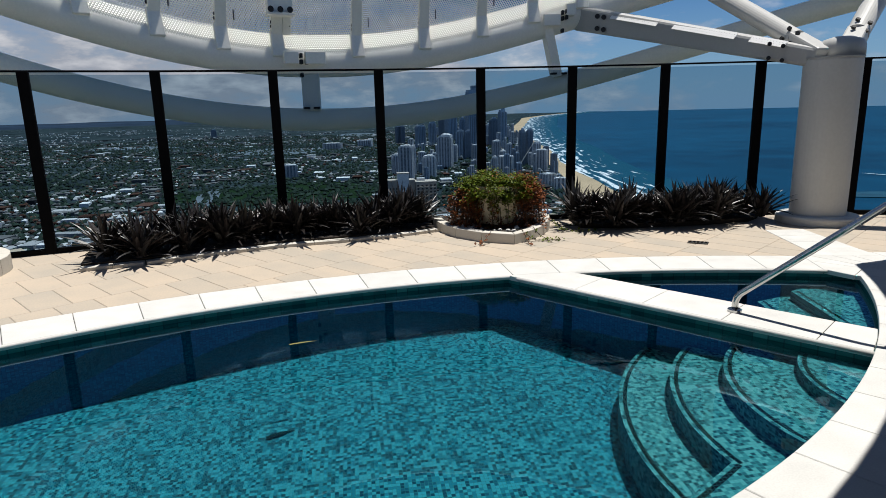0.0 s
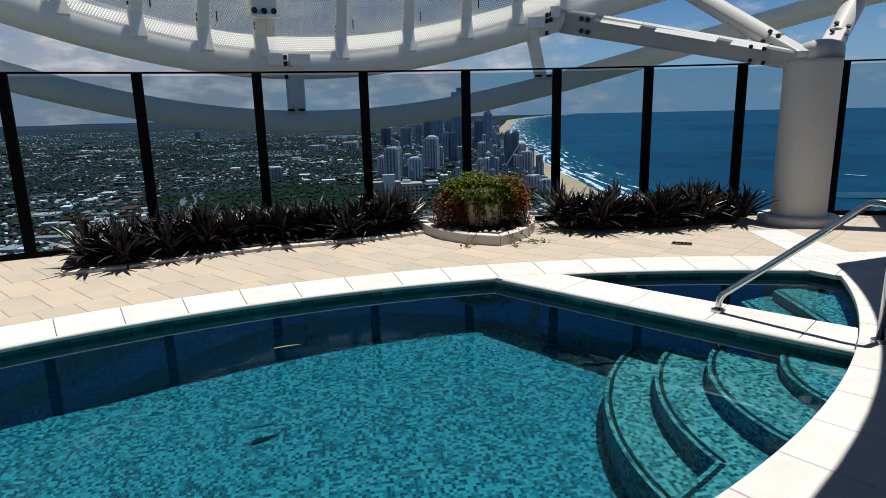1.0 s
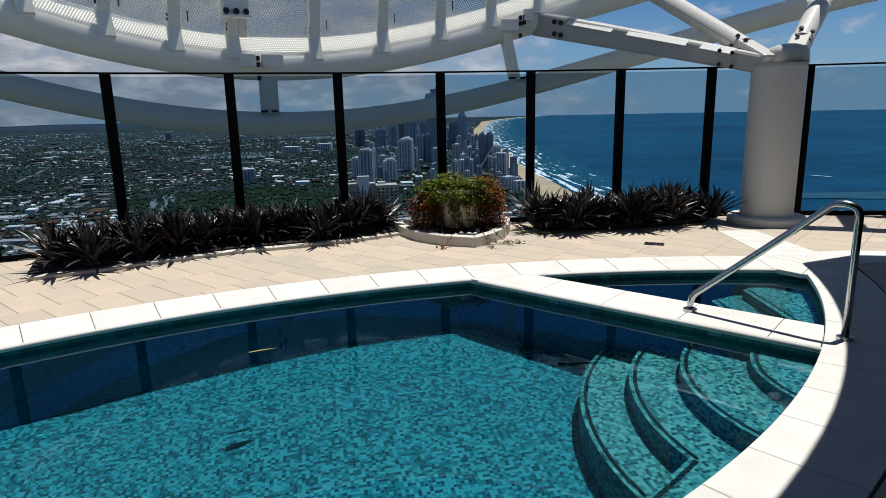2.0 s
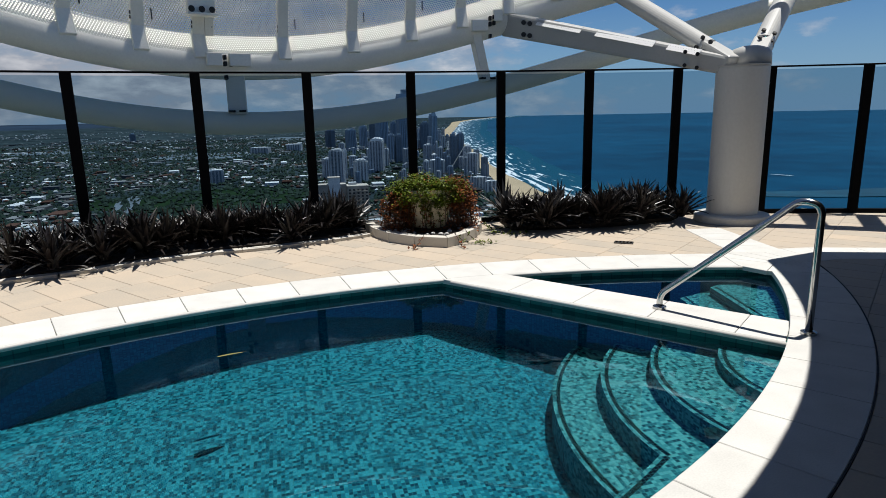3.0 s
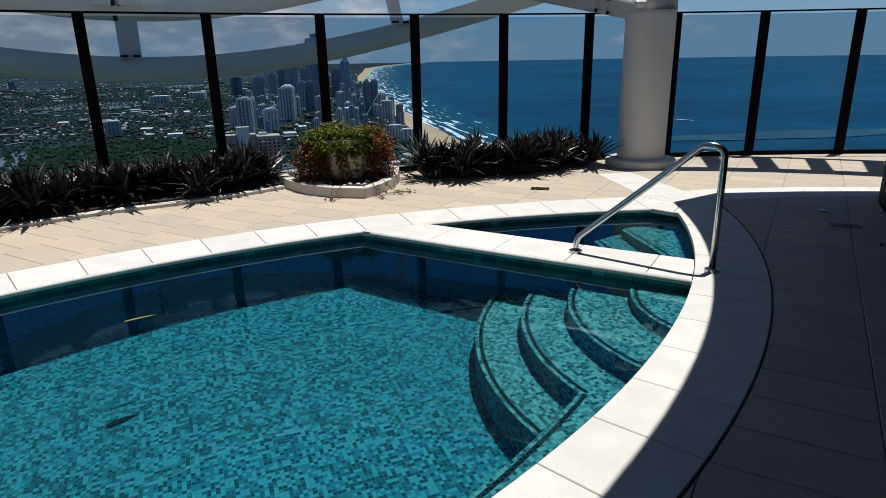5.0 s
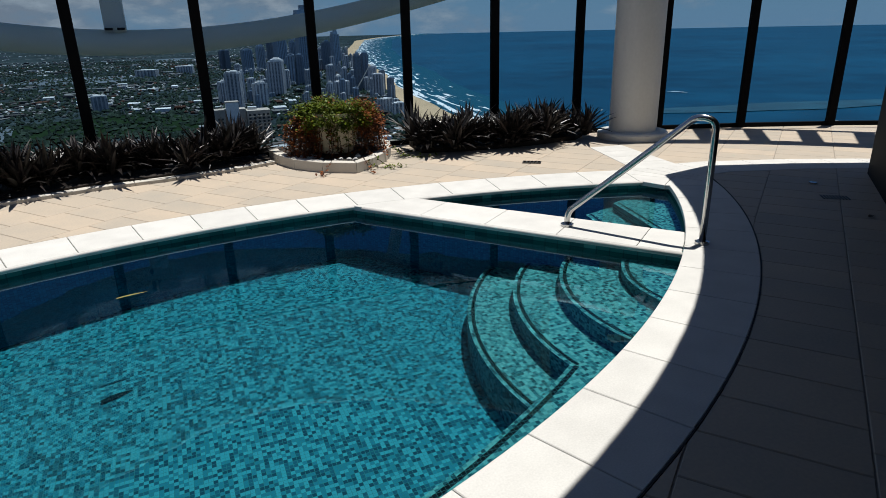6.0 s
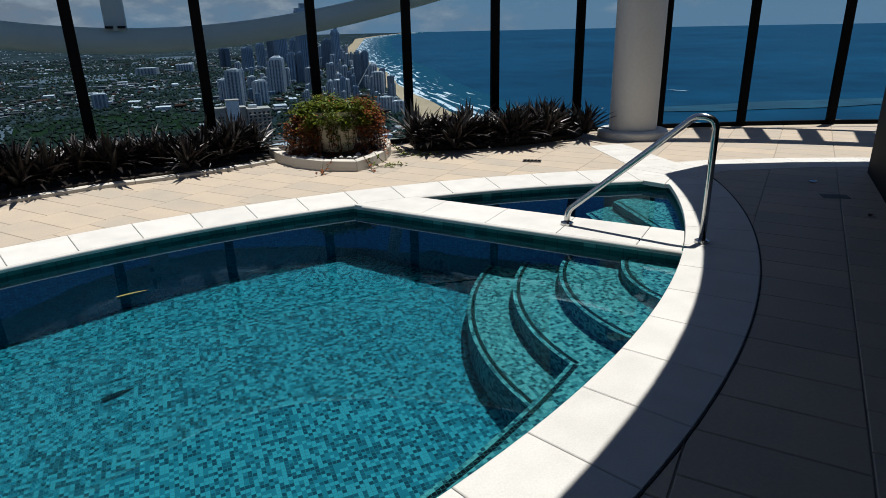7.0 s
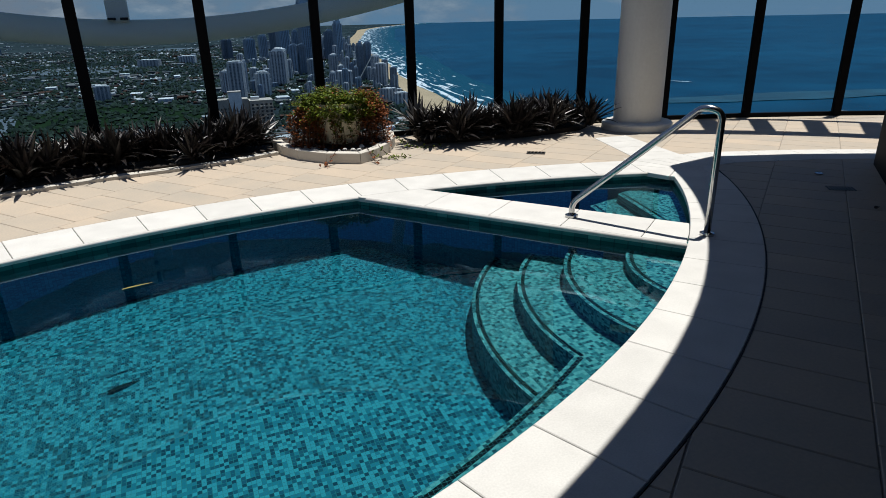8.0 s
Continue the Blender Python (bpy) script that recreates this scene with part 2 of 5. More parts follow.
M_LEAF_DARK = surface("dark_purple_green_leaf", (0.006, 0.0085, 0.005), 0.42, spread=0.6, grain=12, stain=4, bump=0.0, piece=1.2, tint=(0.015, 0.0105, 0.010), island=True)
M_LEAF_GREEN = surface("fresh_green_leaf", (0.028, 0.066, 0.004), 0.5, spread=0.5, grain=12, stain=5, bump=0.0, piece=0.8, tint=(0.085, 0.11, 0.005), island=True)
M_LEAF_RED = surface("rust_red_leaf", (0.07, 0.016, 0.005), 0.6, spread=0.5, grain=12, stain=5, bump=0.0, piece=0.8, tint=(0.17, 0.05, 0.012), island=True)
for m in (M_LEAF_GREEN, M_LEAF_RED, M_PAVER, M_COPING, M_SEAL, M_DARKWALL, M_ROOF):
    m.node_tree.nodes["Principled BSDF"].inputs["Specular IOR Level"].default_value = 0.12
M_STEM = surface("brown_stem", (0.05, 0.03, 0.018), 0.8)


# ---- mesh helpers ----
def part(name, bm, material, parent=None, label="", smooth=False):
    me = bpy.data.meshes.new(name)
    bm.to_mesh(me)
    bm.free()
    me.materials.append(material)
    if smooth:
        for p in me.polygons:
            p.use_smooth = True
    ob = new(name, me)
    ob.parent = parent
    if label:
        ob["label"] = label
    return ob


def setting(ob, label, category):
    return tagged(ob, label, category, kind="structure")


def thing(name, label, category, group="", at=(0, 0, 0)):
    ob = new(name)
    ob.matrix_basis = pose(*at)
    return tagged(ob, label, category, group)


def prism(points, z0, z1, bm=None):
    """A closed upright prism over a plan polygon (counter-clockwise)."""
    bm = bm or bmesh.new()
    low, high = [bm.verts.new((x, y, z0)) for x, y in points], [bm.verts.new((x, y, z1)) for x, y in points]
    bm.faces.new(high)
    bm.faces.new(low[::-1])
    n = len(points)
    for i in range(n):
        bm.faces.new((low[i], low[(i + 1) % n], high[(i + 1) % n], high[i]))
    return bm


def box(cx, cy, cz, sx, sy, sz, rz=0.0, bevel=0.0, bm=None):
    bm = bm or bmesh.new()
    made = bmesh.ops.create_cube(bm, size=1, matrix=pose(cx, cy, cz, 0, 0, rz) @ Matrix.Diagonal((sx, sy, sz, 1)))
    if bevel:
        edges = {e for v in made["verts"] for e in v.link_edges}
        bmesh.ops.bevel(bm, geom=list(edges), offset=bevel, segments=2, affect="EDGES", profile=0.5)
    return bm


def tube(points, radii, sides=12, bm=None, closed=False):
    """A round bar along points; radii: one number or one for each point."""
    bm = bm or bmesh.new()
    pts = [Vector(p) for p in points]
    radii = radii if isinstance(radii, (list, tuple)) else [radii] * len(pts)
    rings, side = [], None
    for i, p in enumerate(pts):
        if closed:
            way = pts[(i + 1) % len(pts)] - pts[i - 1]
        else:
            way = pts[min(i + 1, len(pts) - 1)] - pts[max(i - 1, 0)]
        way.normalize()
        if side is None:
            side = way.orthogonal().normalized()
        side = (side - way * side.dot(way)).normalized()
        up = way.cross(side)
        rings.append([bm.verts.new(p + (side * math.cos(a) + up * math.sin(a)) * radii[i]) for a in (2 * math.pi * k / sides for k in range(sides))])
    n = len(rings)
    for i in range(n if closed else n - 1):
        a, b = rings[i], rings[(i + 1) % n]
        for k in range(sides):
            bm.faces.new((a[k], a[(k + 1) % sides], b[(k + 1) % sides], b[k]))
    if not closed:
        bm.faces.new(rings[0][::-1])
        bm.faces.new(rings[-1])
    return bm


def lathe(profile, cx, cy, sides=48, bm=None):
    bm = bm or bmesh.new()
    rings = [[bm.verts.new((cx + r * math.cos(a), cy + r * math.sin(a), z)) for a in (2 * math.pi * k / sides for k in range(sides))] for r, z in profile]
    for a, b in zip(rings, rings[1:]):
        for k in range(sides):
            bm.faces.new((a[k], a[(k + 1) % sides], b[(k + 1) % sides], b[k]))
    bm.faces.new(rings[0][::-1])
    bm.faces.new(rings[-1])
    return bm


def beam(a, b, width, height, taper=1.0, bevel=0.01, bm=None):
    """A square-edged beam from a to b; taper: its size at b."""
    bm = bm or bmesh.new()
    a, b = Vector(a), Vector(b)
    way = (b - a).normalized()
    side = way.cross(Vector((0, 0, 1)))
    side = side.normalized() if side.length > 0.05 else Vector((1, 0, 0))
    up = side.cross(way)
    ends = []
    for p, s in ((a, 1.0), (b, taper)):
        ends.append([bm.verts.new(p + side * (u * width * s / 2) + up * (v * height * s / 2)) for u, v in ((-1, -1), (1, -1), (1, 1), (-1, 1))])
    faces = [bm.faces.new(ends[0][::-1]), bm.faces.new(ends[1])]
    for k in range(4):
        faces.append(bm.faces.new((ends[0][k], ends[0][(k + 1) % 4], ends[1][(k + 1) % 4], ends[1][k])))
    bmesh.ops.recalc_face_normals(bm, faces=faces)
    if bevel:
        bmesh.ops.bevel(bm, geom=list({e for f in faces for e in f.edges}), offset=bevel, segments=2, affect="EDGES", profile=0.5)
    return bm


def lay_uv(ob, rule):
    """UVs in metres from a rule on place and normal."""
    me = ob.data
    layer = me.uv_layers.new(name="UVMap")
    for poly in me.polygons:
        for k in poly.loop_indices:
            layer.data[k].uv = rule(me.vertices[me.loops[k].vertex_index].co, poly.normal)


def around(cx, cy, r):
    return lambda p, n: (p.x, p.y) if abs(n.z) > 0.5 else (math.atan2(p.y - cy, p.x - cx) * r, p.z)


def along(ux, uy):
    return lambda p, n: (p.x, p.y) if abs(n.z) > 0.5 else (p.x * ux + p.y * uy, p.z)


def arc(cx, cy, r, a0, a1, n):
    """Plan points on a circle, angles in degrees."""
    return [(cx + r * math.cos(radians(a0 + (a1 - a0) * i / n)), cy + r * math.sin(radians(a0 + (a1 - a0) * i / n))) for i in range(n + 1)]


def sector(cx, cy, r0, r1, a0, a1, z0, z1, n=4, bm=None):
    return prism(arc(cx, cy, r1, a0, a1, n) + arc(cx, cy, r0, a1, a0, n), z0, z1, bm)


def angle_at(c, p):
    return math.degrees(math.atan2(p[1] - c[1], p[0] - c[0]))


def meet(c1, r1, c2, r2):
    """The two points where two plan circles cross."""
    d = Vector((c2[0] - c1[0], c2[1] - c1[1]))
    a = (r1 * r1 - r2 * r2 + d.length_squared) / (2 * d.length)
    h = math.sqrt(r1 * r1 - a * a)
    u = d.normalized()
    mid = Vector(c1) + u * a
    return mid + Vector((-u.y, u.x)) * h, mid - Vector((-u.y, u.x)) * h


def clip(poly, point, normal):
    """The part of a plan polygon on the normal's side of a line."""
    out = []
    for a, b in zip(poly, poly[1:] + poly[:1]):
        da, db = (a - point).dot(normal), (b - point).dot(normal)
        if da >= 0:
            out.append(a)
        if da * db < 0:
            out.append(a.lerp(b, da / (da - db)))
    return out


# ---- plan ----
FAR, R_FAR, FAR_OUT, R_FAR_OUT = (1.509, -2.576), 8.357, (1.562, -3.079), 9.348
NEAR, R_NEAR, R_NEAR_OUT = (-1.834, 8.821), 7.216, 7.70
ZW, FLOOR = -0.078, -1.195
FENCE, R_FENCE, FENCE_TOP = (1.38, -8.9), 17.47, 2.01
BRIDGE_A, BRIDGE_U = Vector((2.143, 4.818)), Vector((0.616, -0.788))
BRIDGE_N = Vector((0.788, 0.616))
TIPS = meet(FAR, R_FAR, NEAR, R_NEAR)
TIP_R, TIP_L = (TIPS[0], TIPS[1]) if TIPS[0].x > TIPS[1].x else (TIPS[1], TIPS[0])
OUTS = meet(FAR_OUT, R_FAR_OUT, NEAR, R_NEAR_OUT)
OUT_R, OUT_L = (OUTS[0], OUTS[1]) if OUTS[0].x > OUTS[1].x else (OUTS[1], OUTS[0])


def lens(c1, r1, c2, r2, right, left, n=64):
    """Outline of the overlap of two circles, counter-clockwise from its right tip along the far arc."""
    far = arc(*c1, r1, angle_at(c1, right), angle_at(c1, left), n)
    b0, b1 = angle_at(c2, left), angle_at(c2, right)
    near = arc(*c2, r2, b0, b1 + (360 if b1 < b0 else 0), n)
    return far[:-1] + near[:-1]


POOL = lens(FAR, R_FAR, NEAR, R_NEAR, TIP_R, TIP_L)
KERB = lens(FAR_OUT, R_FAR_OUT - 0.05, NEAR, R_NEAR_OUT - 0.05, OUT_R, OUT_L)


def sheet_with_hole(outer, inner, z, thick):
    """A slab with an opening through it."""
    bm = bmesh.new()
    edges = []
    for loop in (outer, inner):
        vs = [bm.verts.new((x, y, z)) for x, y in loop]
        edges += [bm.edges.new((vs[i], vs[(i + 1) % len(vs)])) for i in range(len(vs))]
    bmesh.ops.triangle_fill(bm, edges=edges, use_beauty=True, normal=(0, 0, 1))
    made = bmesh.ops.extrude_face_region(bm, geom=bm.faces[:])
    bmesh.ops.translate(bm, verts=[v for v in made["geom"] if isinstance(v, bmesh.types.BMVert)], vec=(0, 0, -thick))
    bmesh.ops.recalc_face_normals(bm, faces=bm.faces[:])
    return bm


# ---- the roof deck ----
DECK = arc(*FENCE, R_FENCE + 0.35, 52, 128, 60) + [(-9.6, -6.5), (12.3, -6.5)]
deck = setting(part("floor", sheet_with_hole(DECK, KERB, -0.007, 0.35), M_GROUT), "roof deck slab under beige paving", "floor")

# ---- pool shell ----
def wall_strip(name, points, z0, z1, thick_out, material, rule, parent, label=""):
    """A wall along plan points with its face on them; thick_out: vector function giving the back."""
    bm = bmesh.new()
    rows = []
    for x, y in points:
        bx, by = thick_out(x, y)
        rows.append([bm.verts.new(v) for v in ((x, y, z0), (x, y, z1), (bx, by, z1), (bx, by, z0))])
    for a, b in zip(rows, rows[1:]):
        for k in range(4):
            bm.faces.new((a[k], b[k], b[(k + 1) % 4], a[(k + 1) % 4]))
    bm.faces.new(rows[0])
    bm.faces.new(rows[-1][::-1])
    bmesh.ops.recalc_face_normals(bm, faces=bm.faces[:])
    ob = part(name, bm, material, parent, label)
    lay_uv(ob, rule)
    return ob


pool = setting(new("pool"), "lens-shaped swimming pool lined with teal glass mosaic", "pool")


def outward(c, d):
    def back(x, y):
        v = Vector((x - c[0], y - c[1])).normalized() * d
        return x + v.x, y + v.y
    return back


far_arc = arc(*FAR, R_FAR + 0.02, angle_at(FAR, TIP_R) - 1, angle_at(FAR, TIP_L) + 1, 90)
b0, b1 = angle_at(NEAR, TIP_L), angle_at(NEAR, TIP_R)
near_arc = arc(*NEAR, R_NEAR + 0.02, b0 - 1, b1 + (360 if b1 < b0 else 0) + 1, 90)
for pts, c, r in ((far_arc, FAR, R_FAR), (near_arc, NEAR, R_NEAR)):
    wall_strip("pool_wall", pts, FLOOR - 0.3, -0.30, outward(c, 0.2), M_MOSAIC_SHADED, around(*c, r), pool)
    wall_strip("waterline_tiles", pts, -0.30, -0.042, outward(c, 0.2), M_MOSAIC_WALL, around(*c, r), pool, "dark green waterline tile band")
bm = bmesh.new()
bm.faces.new([bm.verts.new((x, y, 0)) for x, y in lens(FAR, R_FAR + 0.1, NEAR, R_NEAR + 0.1, TIP_R, TIP_L)])
for x in (0.1, -1.8):
    bmesh.ops.bisect_plane(bm, geom=bm.verts[:] + bm.edges[:] + bm.faces[:], plane_co=(x, 0, 0), plane_no=(1, 0, 0))
for v in bm.verts:
    v.co.z = FLOOR - 0.18 * min(1.0, max(0.0, (0.1 - v.co.x) / 1.9))
bottom = part("pool_floor", bm, M_MOSAIC, pool)
lay_uv(bottom, along(1, 0))

# the bridge between pool and spa
BW = 0.47
p0, p1 = BRIDGE_A - BRIDGE_U * 1.25, BRIDGE_A + BRIDGE_U * 1.75
q0, q1 = p0 + BRIDGE_N * (BW - 0.04), p1 + BRIDGE_N * (BW - 0.04)
core = [tuple(p0), tuple(p1), tuple(q1), tuple(q0)]
ob = part("bridge_wall", prism(core, FLOOR - 0.1, -0.30), M_MOSAIC_SHADED, pool)
lay_uv(ob, along(*BRIDGE_U))
ob = part("bridge_band", prism(core, -0.30, -0.042), M_MOSAIC_WALL, pool)
lay_uv(ob, along(*BRIDGE_U))

# four curved entry steps and a bench along the near wall
STEP = (3.395, 3.305)
step_rows = ((1.855, -0.81), (1.535, -0.575), (1.212, -0.35), (0.785, -0.185))


def inside_pool(p, slack=0.03):
    v = Vector(p)
    return (v - Vector(NEAR)).length < R_NEAR + slack and (v - BRIDGE_A).dot(BRIDGE_N) < slack


def step_outline(r):
    """Plan of a step: the part of a disc that lies between the bridge and the near wall."""
    pts = [(STEP[0] + r * math.cos(radians(a)), STEP[1] + r * math.sin(radians(a))) for a in np.linspace(110, 260, 151)]
    keep = [p for p in pts if inside_pool(p)]
    return keep


BENCH_R = 6.85
for r, z in step_rows:
    nose = step_outline(r)
    last = Vector(nose[-1])
    # follow the near wall from the end of the nose up to the bridge
    a0, a1 = angle_at(NEAR, last), angle_at(NEAR, (3.25, 3.55))
    rim = [(NEAR[0] + (R_NEAR + 0.03) * math.cos(radians(a)), NEAR[1] + (R_NEAR + 0.03) * math.sin(radians(a))) for a in np.linspace(a0, a1, 12)]
    outline = nose + rim
    ob = part("step", prism(outline, FLOOR - 0.02, z), M_MOSAIC_SHALLOW, pool)
    lay_uv(ob, around(*STEP, r))
    # dark double line of tiles just behind the nose
    for d, w in ((0.026, 0.025),):
        stop = [p for p in arc(*STEP, r - d, 110, 260, 120) if inside_pool(p, -0.01) and (r < 1.5 or (Vector(p) - Vector(NEAR)).length < (BENCH_R if r > 1.6 else BENCH_R + 0.052))]
        if 1.5 < r < 1.6:
            CORNER_END = stop[-1]
        inner_line = [tuple(Vector(STEP) + (Vector(p) - Vector(STEP)).normalized() * (r - d - w)) for p in stop]
        ob = part("edge_line", prism(stop + inner_line[::-1], z, z + 0.003), M_DARKTILE, pool, "dark tile line near the step edge")
        lay_uv(ob, around(*STEP, r))
bench_a0, bench_a1 = angle_at(NEAR, (-4.5, 2.2)), angle_at(NEAR, (2.03, 3.22))
ob = part("bench", sector(*NEAR, BENCH_R, R_NEAR + 0.03, bench_a0, bench_a1, FLOOR - 0.3, -0.572, 60), M_MOSAIC_SHALLOW, pool, "underwater ledge along the pool wall")
lay_uv(ob, around(*NEAR, BENCH_R))
ob = part("edge_line", sector(*NEAR, BENCH_R + 0.026, BENCH_R + 0.052, bench_a0, angle_at(NEAR, CORNER_END) - 0.05, -0.572, -0.568, 60), M_DARKTILE, pool, "dark tile line near the ledge edge")
lay_uv(ob, around(*NEAR, BENCH_R))

# steps in the spa
for z, cut in ((-0.415, 0.0), (-0.645, 0.32)):
    ob = part("spa_step", prism([(3.60 - cut, 4.1), (4.6, 4.1), (4.7, 5.6), (3.86 - cut, 5.3)], FLOOR - 0.02, z), M_MOSAIC_SHALLOW, pool)
    lay_uv(ob, along(1, 0))
    ob = part("edge_line", prism([(3.645 - cut, 4.1), (3.668 - cut, 4.1), (3.928 - cut, 5.3), (3.905 - cut, 5.3)], z, z + 0.003), M_DARKTILE, pool, "dark tile line near the step edge")
    lay_uv(ob, along(1, 0))

# water
bm = bmesh.new()
bm.faces.new([bm.verts.new((x, y, ZW)) for x, y in lens(FAR, R_FAR + 0.05, NEAR, R_NEAR + 0.05, TIP_R, TIP_L)])
water = setting(part("water", bm, M_WATER), "still clear blue-green pool water", "water")
water.visible_shadow = False

# ---- coping stones ----
coping = setting(new("coping"), "white stone coping round the pool", "coping")


def drawn_in(points, d):
    """A plan outline with every edge moved inwards by d."""
    pts = [Vector(p) for p in points]
    n = len(pts)
    turn = 1 if sum(pts[k - 1].x * pts[k].y - pts[k].x * pts[k - 1].y for k in range(n)) > 0 else -1
    out = []
    for k in range(n):
        u, v = pts[k] - pts[k - 1], pts[(k + 1) % n] - pts[k]
        if u.length < 1e-5 or v.length < 1e-5:
            out.append(pts[k])
            continue
        a, b = Vector((-u.y, u.x)).normalized() * turn, Vector((-v.y, v.x)).normalized() * turn
        out.append(pts[k] + (a + b) * (d / max(0.35, 1 + a.dot(b))))
    return out


def stone(points, z0=-0.042, z1=0.0, parent=None, name="coping_stone", material=None, gap=0.0022):
    """A slab with an eased upper edge over a plan outline, drawn in a little from its joints."""
    bm = bmesh.new()
    rings = []
    for inset, z in ((gap, z0), (gap, z1 - 0.004), (gap + 0.004, z1)):
        rings.append([bm.verts.new((*p, z)) for p in drawn_in(points, inset)])
    n = len(points)
    for a, b in zip(rings, rings[1:]):
        for k in range(n):
            bm.faces.new((a[k], a[(k + 1) % n], b[(k + 1) % n], b[k]))
    bm.faces.new(rings[-1])
    bm.faces.new(rings[0][::-1])
    return part(name, bm, material or M_COPING, parent)


def coping_run(c_in, r_in, c_out, r_out, start, stop, length, parent):
    """Stones between an inner and an outer arc, from start to stop (degrees at the inner centre)."""
    n = max(1, round(abs(stop - start) * math.pi / 180 * r_in / length))
    for i in range(n):
        a, b = start + (stop - start) * i / n, start + (stop - start) * (i + 1) / n
        low = arc(*c_in, r_in, a, b, 3)
        high = []
        for x, y in low:
            w = Vector((x - c_in[0], y - c_in[1])).normalized()
            o = Vector((x, y)) - Vector(c_out)
            k = -o.dot(w) + math.sqrt(max(0, o.dot(w) ** 2 - o.length_squared + r_out ** 2))
            high.append((x + w.x * k, y + w.y * k))
        stone(low[::-1] + high if start > stop else low + high[::-1], parent=parent)


FAR_STEP, FAR_FIRST = 3.05, 87.6
coping_run(FAR, R_FAR, FAR_OUT, R_FAR_OUT, angle_at(FAR, (4.20, 5.36)), FAR_FIRST, 0.47, coping)
far_last = FAR_FIRST + FAR_STEP * int((angle_at(FAR, TIP_L) - FAR_FIRST) / FAR_STEP)
coping_run(FAR, R_FAR, FAR_OUT, R_FAR_OUT, FAR_FIRST, far_last, R_FAR * radians(FAR_STEP), coping)
coping_run(FAR, R_FAR, FAR_OUT, R_FAR_OUT, far_last, angle_at(FAR, TIP_L), 0.45, coping)
NEAR_STEP, NEAR_FIRST = 3.37, -45.66
near_last = NEAR_FIRST - NEAR_STEP * int((NEAR_FIRST - angle_at(NEAR, TIP_L)) / NEAR_STEP)
coping_run(NEAR, R_NEAR, NEAR, R_NEAR_OUT, NEAR_FIRST, near_last, R_NEAR * radians(NEAR_STEP), coping)
coping_run(NEAR, R_NEAR, NEAR, R_NEAR_OUT, near_last, angle_at(NEAR, TIP_L), 0.42, coping)
coping_run(NEAR, R_NEAR, NEAR, R_NEAR_OUT, angle_at(NEAR, (4.30, 5.10)), NEAR_FIRST, 0.42, coping)
# stones that close the tip
FAR_END = Vector((4.20, 5.36)) + (Vector((4.20, 5.36)) - Vector(FAR)).normalized() * 0.62
for tip in ([(4.20, 5.36), (4.30, 5.10), (4.56, 5.30), tuple((Vector((4.20, 5.36)) + FAR_END) / 2)], [(4.30, 5.10), (4.75, 4.83), tuple(OUT_R), (4.56, 5.30)], [tuple((Vector((4.20, 5.36)) + FAR_END) / 2), (4.56, 5.30), tuple(OUT_R), tuple(FAR_END)]):
    stone(tip, parent=coping)
# bridge stones
for i in range(5):
    s0, s1 = (-1.36 if i == 0 else -1.13 + i * 0.60), -1.13 + (i + 1) * 0.60
    a, b = BRIDGE_A + BRIDGE_U * s0 - BRIDGE_N * 0.022, BRIDGE_A + BRIDGE_U * (1.95 if i == 4 else s1) - BRIDGE_N * 0.022
    quad = [a, b, b + BRIDGE_N * BW, a + BRIDGE_N * BW]
    if i == 0:
        for p in (Vector((1.43, 5.77)), Vector((1.95, 5.76))):
            w = (p - Vector(FAR)).normalized()
            quad = clip(quad, Vector(FAR) + w * (R_FAR - 0.003), -w)
    if i == 4:
        for p in (Vector((3.12, 3.58)), Vector((3.45, 3.93))):
            w = (p - Vector(NEAR)).normalized()
            quad = clip(quad, Vector(NEAR) + w * (R_NEAR - 0.003), -w)
    stone([tuple(p) for p in quad], parent=coping)

# ---- fence ----
fence = setting(new("fence"), "tall frameless-looking glass windbreak with black posts", "fence")
post_angles = [118.7, 114.5, 110.3, 106.05, 101.8, 97.5, 93.28, 88.97, 85.0, 81.0, 77.0, 72.87, 68.77, 64.45, 60.2, 56.0]
bm = box(0, 0, FENCE_TOP / 2, 0.112, 0.08, FENCE_TOP, bevel=0.008)
post_mesh = bpy.data.meshes.new("post")
bm.to_mesh(post_mesh)
bm.free()
post_mesh.materials.append(M_BLACK)
for i, a in enumerate(post_angles):
    x, y = FENCE[0] + R_FENCE * math.cos(radians(a)), FENCE[1] + R_FENCE * math.sin(radians(a))
    post = new("post", post_mesh)
    post.parent = fence
    post.matrix_basis = pose(x, y, 0, 0, 0, a - 90)
    if i:
        b = post_angles[i - 1]
        x2, y2 = FENCE[0] + R_FENCE * math.cos(radians(b)), FENCE[1] + R_FENCE * math.sin(radians(b))
        k = (R_FENCE + 0.06) / R_FENCE
        ox, oy, ox2, oy2 = FENCE[0] + (x - FENCE[0]) * k, FENCE[1] + (y - FENCE[1]) * k, FENCE[0] + (x2 - FENCE[0]) * k, FENCE[1] + (y2 - FENCE[1]) * k
        pane = part("pane", beam((ox, oy, 1.0), (ox2, oy2, 1.0), 0.012, 1.94, bevel=0), M_GLASS, fence, "grey-tinted glass pane")
        pane.visible_shadow = False
        part("top_rail", beam((x, y, FENCE_TOP - 0.006), (x2, y2, FENCE_TOP - 0.006), 0.03, 0.022, bevel=0.003), M_BLACK, fence)
        part("bottom_rail", beam((x, y, 0.03), (x2, y2, 0.03), 0.05, 0.06, bevel=0.004), M_BLACK, fence)

